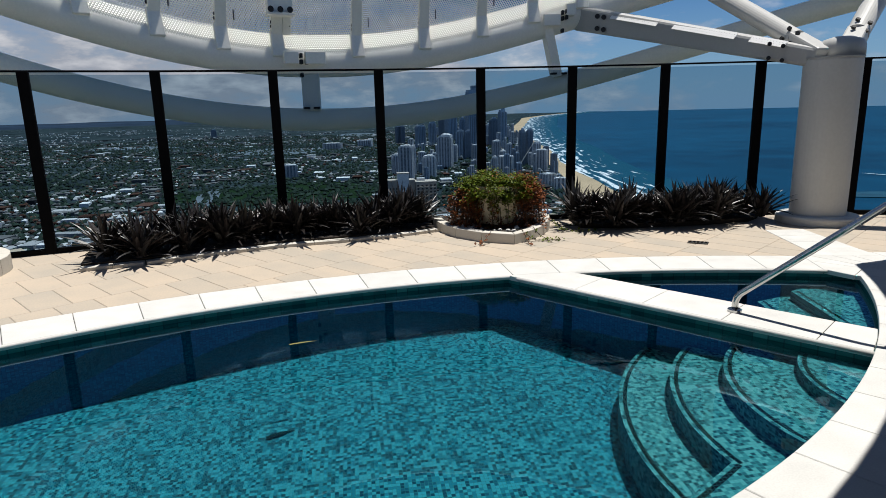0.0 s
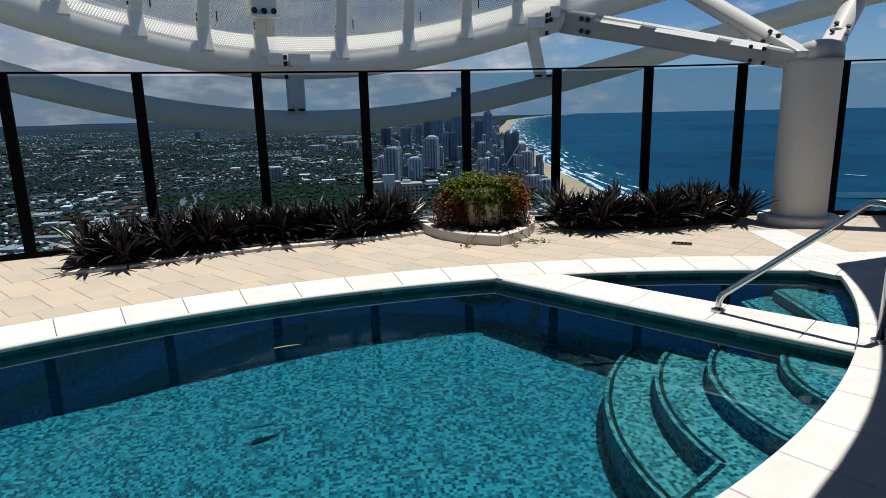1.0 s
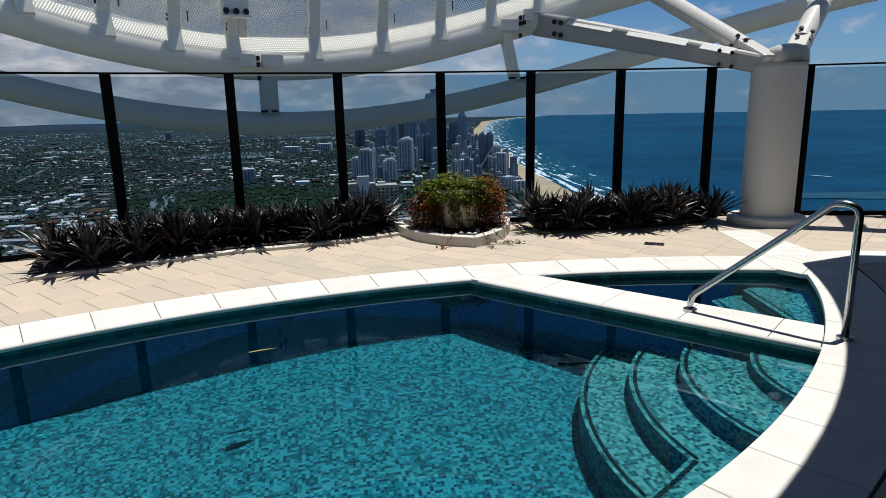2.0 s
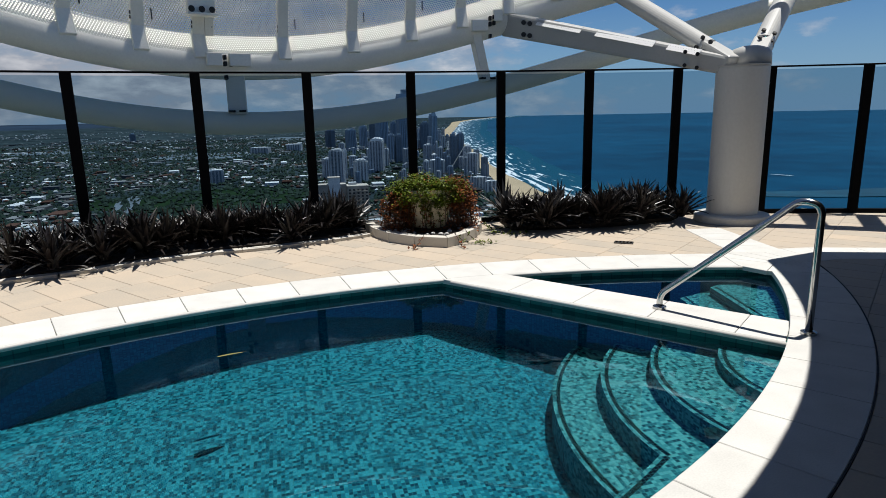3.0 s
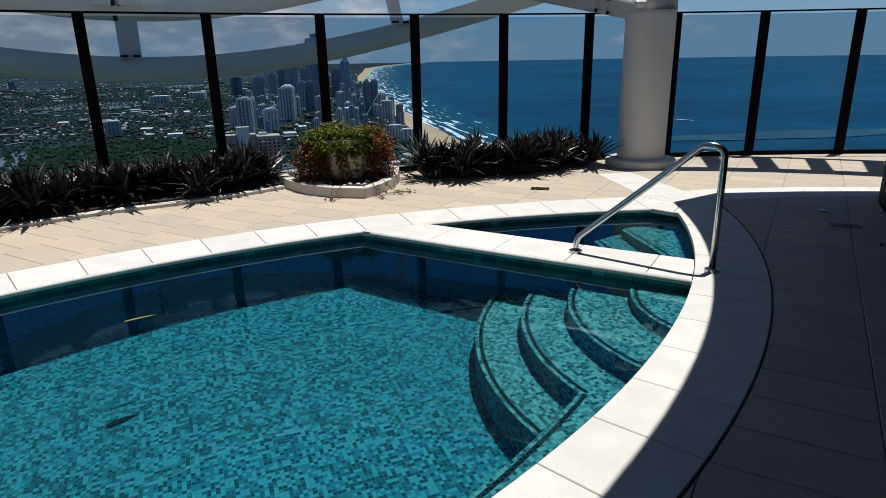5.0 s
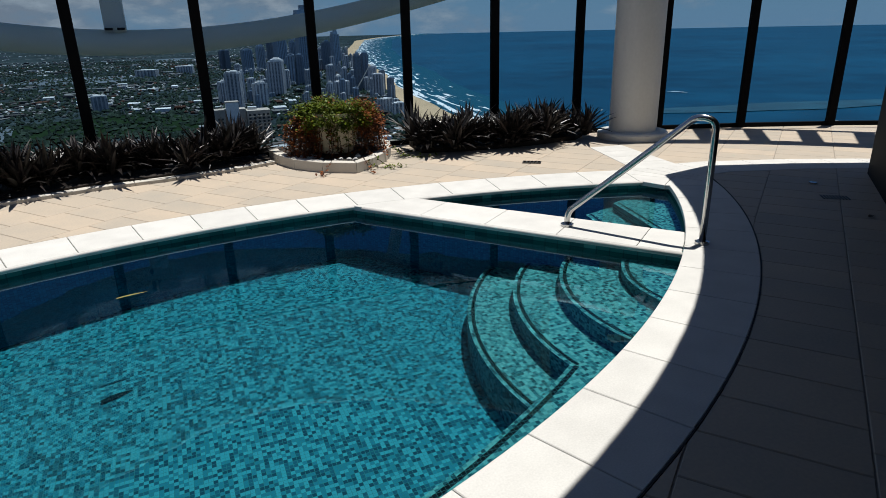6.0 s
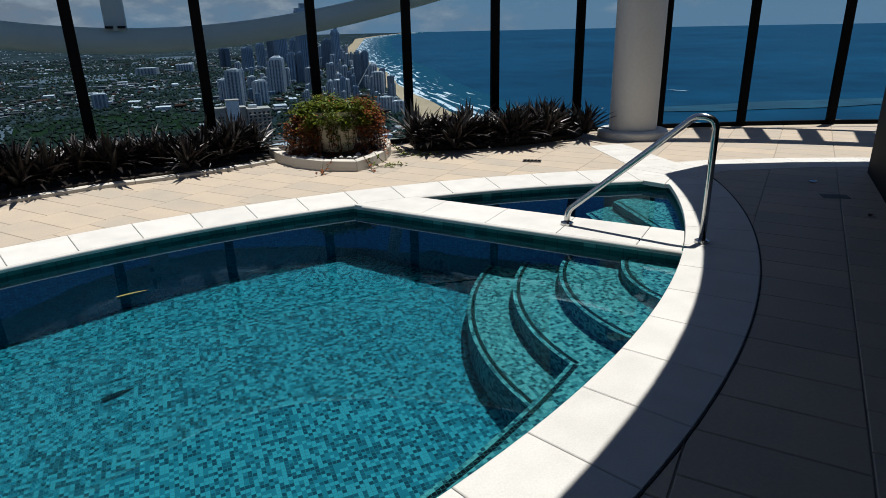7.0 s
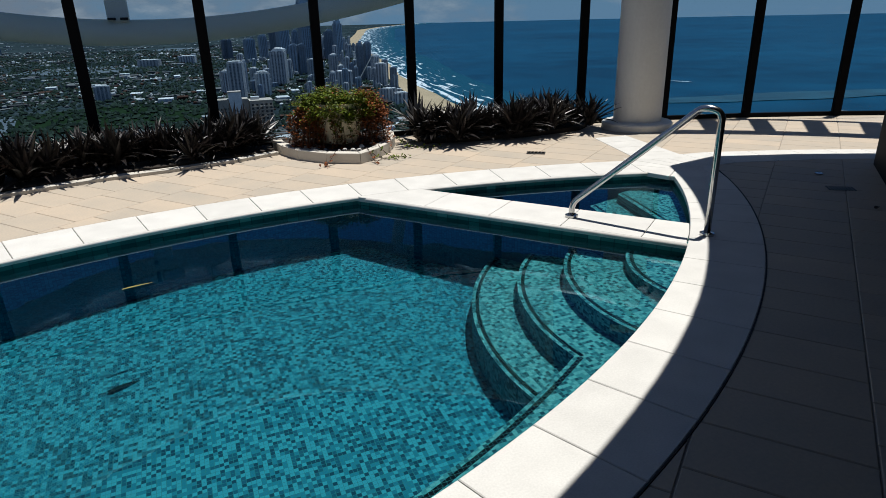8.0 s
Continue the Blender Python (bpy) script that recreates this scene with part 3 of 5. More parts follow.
# ---- column ----
COL = (5.80, 7.47)
column = thing("column", "round pale grey steel column on a low plinth", "column", at=(*COL, 0))
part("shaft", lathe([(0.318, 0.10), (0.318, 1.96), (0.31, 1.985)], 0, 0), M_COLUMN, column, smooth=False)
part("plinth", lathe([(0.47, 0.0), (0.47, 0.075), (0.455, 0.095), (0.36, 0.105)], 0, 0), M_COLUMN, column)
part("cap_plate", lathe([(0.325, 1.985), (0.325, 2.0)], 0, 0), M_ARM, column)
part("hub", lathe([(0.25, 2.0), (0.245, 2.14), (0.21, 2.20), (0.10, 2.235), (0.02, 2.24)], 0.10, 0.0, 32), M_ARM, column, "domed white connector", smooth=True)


# ---- crown of the tower: two rising tubes beyond the fence, with a perforated screen ----
CROWN, R_CROWN = (2.73, 0.13), 12.0


def crown_low(az):
    s = math.sin(radians(az))
    return 1.661 + 2.197 * s + 3.351 * s ** 2 - 3.074 * s ** 3 - 0.462 * s ** 4


def crown_rim(az):
    s = math.sin(radians(min(az, 11.0)))
    return max(0.0, az - 11.0) * 0.052 + 2.753 + 2.838 * s + 2.941 * s ** 2 - 7.215 * s ** 3 - 4.385 * s ** 4


def ringed(az, r, z):
    return Vector((CROWN[0] + r * math.sin(radians(az)), CROWN[1] + r * math.cos(radians(az)), z))


crown = thing("crown_ring", "white steel crown with curved tubes, struts and perforated screen", "roof structure")
part("lower_tube", tube([ringed(a, R_CROWN, crown_low(a)) for a in range(-70, 41, 2)], 0.19, 24), M_TUBE, crown, smooth=True)
part("upper_tube", tube([ringed(a, R_CROWN, crown_rim(a)) for a in range(-50, 31, 2)], 0.24, 24), M_WHITE, crown, smooth=True)
RIBS = (-46.8, -42.0, -37.2, -32.41, -27.72, -23.15, -18.95, -12.46, -6.65, -1.5, 3.05, 7.3, 11.6, 16.0, 20.5)


def screen_point(az, u):
    """Profile of the crown's inside: a steep lower strip (u 0 to 1), then the screen leaning inwards (u 1 to 2.4)."""
    z = crown_rim(az)
    if u <= 1:
        return ringed(az, R_CROWN - 0.21 + 0.13 * u, z + 0.10 + 0.33 * u)
    return ringed(az, R_CROWN - 0.08 - 0.52 * (u - 1), z + 0.43 + 1.62 * (u - 1))


def backing_point(az, u):
    """Profile of a solid white sheet added behind the strip, open to the sky, to brighten its holes."""
    return ringed(az, R_CROWN + 0.02 + 0.80 * u, crown_rim(az) + 0.20 + 0.33 * u)


def skin(a0, a1, u0, u1, n=5, profile=screen_point):
    bm = bmesh.new()
    lay = bm.loops.layers.uv.new("UVMap")
    rows = [[bm.verts.new(profile(a0 + (a1 - a0) * i / n, u)) for u in (u0, (u0 + u1) / 2, u1)] for i in range(n + 1)]
    for i in range(n):
        for k in range(2):
            f = bm.faces.new((rows[i][k], rows[i + 1][k], rows[i + 1][k + 1], rows[i][k + 1]))
            for loop, (di, dk) in zip(f.loops, ((0, 0), (1, 0), (1, 1), (0, 1))):
                loop[lay].uv = (radians(a0 + (a1 - a0) * (i + di) / n) * R_CROWN, (u0 + (u1 - u0) * (k + dk) / 2) * (1.70 if u0 >= 1 else 0.355))
    return bm


for a0, a1 in zip(RIBS, RIBS[1:]):
    backing_sheet = part("backing_sheet", skin(a0, a1, 0, 1, profile=backing_point), M_WHITE, crown, "white backing sheet added to brighten the strip holes")
    backing_sheet.modifiers.new("thickness", "SOLIDIFY").thickness = -0.02
    part("perforated_strip", skin(a0 + 0.45, a1 - 0.45, 0.0, 1.0), M_MESH, crown, "white perforated lower strip")
    part("perforated_panel", skin(a0 + 0.35, a1 - 0.35, 1.0, 2.4), M_MESH, crown, "white perforated metal sheet")
for k, a in enumerate(RIBS):
    wide = 0.18
    rib = part("rib", beam(screen_point(a, 0.85), screen_point(a, 2.4), wide, 0.10, bevel=0.008), M_WHITE, crown)
    foot, knee = screen_point(a, -0.12), screen_point(a, 1.02)
    part("rib_foot", beam(knee - Vector((0, 0.02, 0)), foot - Vector((0, 0.02, 0)), wide * 1.1, 0.08, 1.12, bevel=0.012), M_WHITE, crown)
    for side in (-0.75, 0.75):
        for u in (1.06, 1.10, 1.5):
            spot = screen_point(a + side * 0.45, u) - Vector((0, 0.05, 0))
            part("bolt", box(*spot, 0.03, 0.05, 0.05, bevel=0.008), M_BOLT, rib)
    # slim stiffeners on the sheet between the ribs
    pin = screen_point(a + 1.05, 1.12) - Vector((0, 0.03, 0))
    part("clip", box(*pin, 0.018, 0.03, 0.16, bevel=0.004), M_BOLT, rib)
part("top_rim", tube([screen_point(a, 2.42) for a in np.linspace(RIBS[0], RIBS[-1], 60)], 0.055, 12), M_WHITE, crown, "slim white rim along the top of the screen", smooth=True)
# the heavy rib: a second, slimmer flange and a bolted splice
part("rib", beam(screen_point(-18.1, 0.98) - Vector((0, 0.03, 0)), screen_point(-18.1, 2.4) - Vector((0, 0.03, 0)), 0.14, 0.06, bevel=0.008), M_WHITE, crown)
plate = part("splice_plate", box(*ringed(-18.95, R_CROWN - 0.46, 3.24), 0.40, 0.16, 0.44, 19, 0.015), M_WHITE, crown, "bolted white splice plate")
part("splice_lip", box(*ringed(-18.95, R_CROWN - 0.50, 3.01), 0.44, 0.22, 0.035, 19, 0.006), M_WHITE, plate)
for dx, dz in ((-0.15, -0.16), (0.0, -0.16), (0.15, -0.16), (-0.15, 0.08), (0.15, 0.08)):
    spot = ringed(-18.95 + dx * 5, R_CROWN - 0.54, 3.24 + dz)
    part("bolt", tube([spot, spot - Vector((0, 0.06, 0))], 0.045, 10), M_BOLT, plate)
# struts that hang the lower tube from the rim, each under a pair of bolted bracket plates
for a, w, lean, plates, nuts in ((-16.4, 0.30, 0.0, ((-1.75, 0.24, 0.05), (0.2, 0.34, 0.06)), (-0.95, -0.50)), (5.3, 0.34, 0.9, ((-0.75, 0.30, 0.02), (0.9, 0.16, 0.10)), (0.20, 0.55)), (-41, 0.36, 0.0, ((-1.75, 0.24, 0.05), (0.2, 0.34, 0.06)), (-0.95, -0.50))):
    top, low = ringed(a - lean, R_CROWN - 0.05, crown_rim(a - lean) - 0.1), ringed(a, R_CROWN - 0.05, crown_low(a) + 0.15)
    strut = part("strut", beam(top, low, w, 0.16, bevel=0.012), M_WHITE, crown, "flat white hanger plate")
    for s in (-0.28, 0.28):
        part("bolt", box(low.x + s * w, low.y - 0.14, low.z + 0.05, 0.11, 0.10, 0.035, bevel=0.008), M_BOLT, strut)
    for da, wide, dz in plates:
        spot = ringed(a + da, R_CROWN - 0.30, crown_rim(a + da) + dz)
        part("bracket", box(*spot, wide, 0.12, 0.20, -a - da, 0.012), M_WHITE, crown, "white bolted bracket")
    for da in nuts:
        for dz in (0.09, -0.01, -0.22):
            if dz > -0.1 or da == nuts[0]:
                spot = ringed(a + da, R_CROWN - 0.30, crown_rim(a + da) + dz)
                part("bolt", box(*spot, 0.05, 0.10, 0.075, -a, 0.012), M_BOLT, strut)

# arms from the column's head
arm_rim = Vector((4.33, 12.02, 3.06))
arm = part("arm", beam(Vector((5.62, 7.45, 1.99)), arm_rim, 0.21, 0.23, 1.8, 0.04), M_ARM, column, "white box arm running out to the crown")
arm_root = Vector((5.62, 7.45, 1.99))
way = (arm_rim - arm_root).normalized()
for d in (0.42, 0.62):
    for s in (-0.09, 0.08):
        spot = arm_root + way * d + Vector((-0.14, -0.03, s))
        part("bolt", tube([spot, spot + Vector((-0.035, -0.05, 0))], 0.026, 10), M_BOLT, arm)
for d in (3.98, 4.16):
    for s in (-0.10, 0.10):
        spot = arm_root + way * d + Vector((-0.19, -0.04, s))
        part("bolt", tube([spot, spot + Vector((-0.02, -0.03, 0))], 0.042, 10), M_BOLT, arm)
arm_side = way.cross(Vector((0, 0, 1))).normalized()
arm_up = arm_side.cross(way)
if arm_side.y > 0:
    arm_side = -arm_side
for s0, s1 in ((0.09, 0.20), (0.25, 0.49), (0.56, 0.79)):
    bm = bmesh.new()
    lay = bm.loops.layers.uv.new("UVMap")
    ring = []
    for f in (s0, s1):
        p, k = arm_root.lerp(arm_rim, f), 1 + 0.8 * f
        ring.append([bm.verts.new(p + arm_side * (0.105 * k + 0.03) + arm_up * 0.055 * k), bm.verts.new(p + arm_side * 0.075 * k + arm_up * (0.115 * k + 0.012))])
    f = bm.faces.new((ring[0][0], ring[1][0], ring[1][1], ring[0][1]))
    for loop, uv in zip(f.loops, ((s0 * 4.9, 0), (s1 * 4.9, 0), (s1 * 4.9, 0.12), (s0 * 4.9, 0.12))):
        loop[lay].uv = uv
    slot = part("perforated_slot", bm, M_SLOT, arm, "sunlit perforated cover strip")
    slot.modifiers.new("thickness", "SOLIDIFY").thickness = 0.006
def shod_brace(name, root, end, radius, label):
    """A round brace whose foot is cut to a tongue plate, gripped by four dark bolts."""
    way = (end - root).normalized()
    pool_side = Vector((0, 0.4, 1.5)) - root
    face = (pool_side - way * pool_side.dot(way)).normalized()
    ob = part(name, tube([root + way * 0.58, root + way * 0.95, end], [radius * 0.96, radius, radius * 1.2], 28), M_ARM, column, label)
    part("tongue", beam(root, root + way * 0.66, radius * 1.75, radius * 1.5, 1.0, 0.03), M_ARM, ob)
    across = way.cross(face).normalized()
    for d in (0.50, 0.66):
        for s in (-0.07, 0.07):
            spot = root + way * d + across * s + face * radius * (0.72 if d < 0.6 else 0.9)
            part("bolt", tube([spot, spot + face * 0.03], 0.028, 8), M_BOLT, ob)
    return ob


brace = shod_brace("brace", Vector((5.62, 7.42, 2.02)), Vector((5.75, 11.28, 3.72)), 0.122, "white round brace rising to the crown")
branch = shod_brace("branch", Vector((5.92, 7.44, 2.0)), Vector((8.39, 9.38, 3.83)), 0.135, "white round brace rising to the roof")

# unseen ladder added overhead past the column, to cast the deck's barred shadow
for r, wide in ((8.03, 0.16), (9.14, 0.07)):
    part("shadow_beam", tube([ringed(a, r, 3.6 + 0.01 * (a - 25)) for a in range(24, 75, 3)], wide, 10), M_WHITE, crown, smooth=True)
for k in range(10):
    a = 28.2 + 4.4 * k
    part("shadow_rung", beam(ringed(a, 8.03, 3.6 + 0.01 * (a - 25)), ringed(a + 0.6, 9.14, 3.6 + 0.01 * (a - 25)), 0.25, 0.12, bevel=0.01), M_WHITE, crown)

for ob in (arm, brace, branch):
    ob.location = (-COL[0], -COL[1], 0)

# ---- far below: land, sea and city, modelled to a sixth of their size ----
GROUND = -45.0
COAST = ((150, -3000), (140, 0), (138, 298), (143, 340), (151, 394), (162, 454), (180, 533), (211, 672), (282, 1006), (392, 1440), (575, 2050), (755, 2650), (1020, 3300), (1690, 4620))
DUNE = ((60, -3000), (90, 0), (118, 311), (128, 362), (142, 422), (162, 522), (198, 646), (272, 1033), (362, 1430), (545, 2050), (715, 2650), (1005, 3320), (1680, 4630))


def on_line(line, y):
    return float(np.interp(y, [p[1] for p in line], [p[0] for p in line]))


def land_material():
    """Tree-covered suburb: dark greens lifted and blued to paint in distance haze, paler parks, and a scatter of pale
    roofs too far off to be built.
    """
    mat = surface("hazed_suburb", (0.017, 0.029, 0.038), 0.95, spread=0.55, grain=0.12, stain=0.012, bump=0, tint=(0.027, 0.041, 0.046))
    tree = mat.node_tree
    bsdf = tree.nodes["Principled BSDF"]
    before = bsdf.inputs["Base Color"].links[0].from_socket
    where = tree.nodes.new("ShaderNodeNewGeometry")
    cells = tree.nodes.new("ShaderNodeTexVoronoi")
    cells.inputs["Scale"].default_value = 0.085
    linked(tree, where, "Position", cells, "Vector")
    tone = tree.nodes.new("ShaderNodeSeparateColor")
    linked(tree, cells, "Color", tone, "Color")
    town = tree.nodes.new("ShaderNodeTexNoise")
    town.inputs["Scale"].default_value, town.inputs["Detail"].default_value = 0.006, 4
    linked(tree, where, "Position", town, "Vector")
    odds = tree.nodes.new("ShaderNodeMath")
    odds.operation = "MULTIPLY"
    linked(tree, tone, "Red", odds, 0)
    linked(tree, town, "Fac", odds, 1)
    roofs = tree.nodes.new("ShaderNodeMapRange")
    roofs.inputs["From Min"].default_value, roofs.inputs["From Max"].default_value = 0.45, 0.53
    linked(tree, odds, 0, roofs, "Value")
    near = tree.nodes.new("ShaderNodeMath")
    near.operation = "LESS_THAN"
    near.inputs[1].default_value = 0.40
    linked(tree, cells, "Distance", near, 0)
    both = tree.nodes.new("ShaderNodeMath")
    both.operation = "MULTIPLY"
    linked(tree, roofs, 0, both, 0)
    linked(tree, near, 0, both, 1)
    mix = tree.nodes.new("ShaderNodeMix")
    mix.data_type = "RGBA"
    mix.inputs["B"].default_value = (0.17, 0.18, 0.19, 1)
    linked(tree, both, 0, mix, "Factor")
    tree.links.new(before, mix.inputs["A"])
    linked(tree, mix, "Result", bsdf, "Base Color")
    return mat


def sea_material():
    mat = surface("deep_blue_sea", (0.0022, 0.045, 0.092), 0.4, spread=0.25, grain=0.03, stain=0.003, bump=0, tint=(0.003, 0.056, 0.108))
    mat.node_tree.nodes["Principled BSDF"].inputs["IOR"].default_value = 1.15
    return mat


def surf_material():
    """Breaking waves: broken white lines that run along the shore, thinning out to sea."""
    mat = bpy.data.materials.new("breaking_surf")
    mat.use_nodes = True
    tree = mat.node_tree
    bsdf = tree.nodes["Principled BSDF"]
    bsdf.inputs["Roughness"].default_value, bsdf.inputs["IOR"].default_value = 0.6, 1.15
    uv = tree.nodes.new("ShaderNodeUVMap")
    size = tree.nodes.new("ShaderNodeMapping")
    size.inputs["Scale"].default_value = (0.028, 13.0, 1)
    linked(tree, uv, "UV", size, "Vector")
    foam = tree.nodes.new("ShaderNodeTexNoise")
    foam.inputs["Scale"].default_value, foam.inputs["Detail"].default_value, foam.inputs["Distortion"].default_value = 1.0, 7, 0.6
    linked(tree, size, 0, foam, "Vector")
    sides = tree.nodes.new("ShaderNodeSeparateXYZ")
    linked(tree, uv, "UV", sides, 0)
    less = tree.nodes.new("ShaderNodeMath")
    less.operation = "MULTIPLY_ADD"
    less.inputs[1].default_value = -0.20
    linked(tree, sides, "Y", less, 0)
    linked(tree, foam, "Fac", less, 2)
    cut = tree.nodes.new("ShaderNodeMapRange")
    cut.inputs["From Min"].default_value, cut.inputs["From Max"].default_value = 0.485, 0.545
    linked(tree, less, 0, cut, "Value")
    mix = tree.nodes.new("ShaderNodeMix")
    mix.data_type = "RGBA"
    mix.inputs["A"].default_value, mix.inputs["B"].default_value = (0.006, 0.066, 0.110, 1), (0.72, 0.75, 0.77, 1)
    linked(tree, cut, 0, mix, "Factor")
    linked(tree, mix, "Result", bsdf, "Base Color")
    return mat


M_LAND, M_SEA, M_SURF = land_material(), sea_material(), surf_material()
M_SAND = surface("pale_beach_sand", (0.46, 0.34, 0.22), 0.95, spread=0.12, grain=0.4, stain=0.03, bump=0)
M_PARK = surface("wetland_green", (0.012, 0.026, 0.013), 0.95, spread=0.45, grain=0.3, stain=0.04, bump=0)
M_LAKE = surface("grey_canal_water", (0.10, 0.13, 0.15), 0.4, spread=0.15, grain=0.05, stain=0.02, bump=0)
M_ROOFS = surface("mixed_house_roofs", (0.025, 0.03, 0.034), 0.8, spread=0.5, grain=0.3, stain=0.02, bump=0, piece=6.0, tint=(0.14, 0.145, 0.15), island=True)
M_TILES = surface("terracotta_roofs", (0.07, 0.04, 0.032), 0.85, spread=0.5, grain=0.3, stain=0.02, bump=0, piece=3.0, island=True)
# crown greens lifted and blued, so that haze sits in the colour
M_TREES = surface("hazed_tree_crowns", (0.019, 0.034, 0.031), 0.95, spread=0.5, grain=0.4, stain=0.05, bump=0, piece=2.0, tint=(0.029, 0.046, 0.036), island=True)
for m in (M_LAND, M_PARK, M_SAND, M_ROOFS, M_TILES, M_TREES):
    m.node_tree.nodes["Principled BSDF"].inputs["Specular IOR Level"].default_value = 0.0
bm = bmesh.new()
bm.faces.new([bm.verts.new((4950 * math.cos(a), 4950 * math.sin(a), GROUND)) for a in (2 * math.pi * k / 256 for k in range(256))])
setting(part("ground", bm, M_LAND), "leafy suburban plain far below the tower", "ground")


def ribbon(left, right, z, material, name, ys):
    bm = bmesh.new()
    lay = bm.loops.layers.uv.new("UVMap")
    rows = [[bm.verts.new((left(y) + (right(y) - left(y)) * k / 3, y, z)) for k in range(4)] for y in ys]
    for i in range(len(rows) - 1):
        for k in range(3):
            f = bm.faces.new((rows[i][k], rows[i][k + 1], rows[i + 1][k + 1], rows[i + 1][k]))
            for loop, (di, dk) in zip(f.loops, ((0, 0), (0, 1), (1, 1), (1, 0))):
                loop[lay].uv = (ys[i + di], (k + dk) / 3)
    return part(name, bm, material)


def coast(y):
    return on_line(COAST, y) + 1.5 * math.sin(y * 0.021) + 0.8 * math.sin(y * 0.07)


YS = [-2900 + 100 * k for k in range(31)] + [220 + 12 * k for k in range(70)] + [1080 + 40 * k for k in range(94)]
setting(ribbon(coast, lambda y: max(coast(y) + 5, math.sqrt(4940 ** 2 - min(abs(y), 4930) ** 2)), GROUND + 0.25, M_SEA, "water", YS), "deep blue open sea reaching the horizon", "sea")
setting(ribbon(lambda y: on_line(DUNE, y), coast, GROUND + 0.35, M_SAND, "beach", YS), "long pale sand beach", "beach")
setting(ribbon(lambda y: coast(y) - 0.5, lambda y: coast(y) + 33 + 0.034 * max(y, 0), GROUND + 0.45, M_SURF, "surf", YS), "lines of white surf along the beach", "surf")


def blot(name, cx, cy, rx, ry, z, material, label, category, turn=0.0, n=40):
    bm = bmesh.new()
    vs = []
    for k in range(n):
        a = 2 * math.pi * k / n
        w = 1 + 0.35 * noise.noise((math.cos(a) * 1.7 + cx, math.sin(a) * 1.7, cy * 0.1))
        x, y = rx * w * math.cos(a), ry * w * math.sin(a)
        c, s = math.cos(radians(turn)), math.sin(radians(turn))
        vs.append(bm.verts.new((cx + x * c - y * s, cy + x * s + y * c, z)))
    bm.faces.new(vs)
    return setting(part(name, bm, material), label, category)


blot("wetland", -40, 380, 68, 42, GROUND + 0.2, M_PARK, "dark green wetland park", "park", 8)
blot("lake", -84, 372, 6, 36, GROUND + 0.4, M_LAKE, "grey creek winding through the park", "lake", 6)
blot("lake", -100, 800, 62, 60, GROUND + 0.4, M_LAKE, "grey canal between suburbs", "lake", 20)
blot("lake", 15, 1290, 50, 70, GROUND + 0.4, M_LAKE, "grey canal between suburbs", "lake")
blot("lake", -330, 1000, 70, 40, GROUND + 0.4, M_LAKE, "grey canal between suburbs", "lake", -15)

M_ROAD = surface("pale_road", (0.16, 0.16, 0.16), 0.9, spread=0.2, grain=0.4, stain=0.05, bump=0)


def street(points, width):
    bm = bmesh.new()
    rows = []
    for i, p in enumerate(points):
        p = Vector(p)
        w = (Vector(points[min(i + 1, len(points) - 1)]) - Vector(points[max(i - 1, 0)])).normalized()
        n = Vector((-w.y, w.x)) * width / 2
        rows.append([bm.verts.new((*(p + n), GROUND + 0.5)), bm.verts.new((*(p - n), GROUND + 0.5))])
    for a, b in zip(rows, rows[1:]):
        bm.faces.new((a[0], a[1], b[1], b[0]))
    return setting(part("road", bm, M_ROAD), "pale main road through the suburbs", "road")


street(((-170, 340), (-150, 375), (-125, 405), (-98, 450), (-70, 490), (-40, 500), (0, 470), (28, 520)), 3.2)
street(((0, 470), (18, 400), (28, 360), (34, 300)), 2.6)
street(((-420, 760), (-260, 690), (-120, 640), (20, 610)), 3.0)
street(((-200, 420), (-260, 700), (-300, 1100)), 2.6)

M_SHOAL = surface("pale_teal_shallows", (0.008, 0.066, 0.095), 0.4, spread=0.3, grain=0.08, stain=0.02, bump=0)
blot("shoal", 315, 253, 82, 17, GROUND + 0.6, M_SHOAL, "paler streak of shallow water in the sea", "shallows", -15)
M_FOAM = surface("white_wake_foam", (0.6, 0.64, 0.66), 0.8, spread=0.3, grain=0.5, stain=0.1, bump=0)
blot("boat_wake", 320, 347, 1.0, 7.0, GROUND + 0.7, M_FOAM, "short white wake of a small boat", "wake", 20)

rng = random.Random(7)


def built_up(x, y):
    return noise.noise((x * 0.012, y * 0.012, 0.3)) + 0.7 * noise.noise((x * 0.035, y * 0.05, 4.3)) + 0.22


def in_park(x, y):
    return ((x + 40) / 72) ** 2 + ((y - 380) / 46) ** 2 < 1


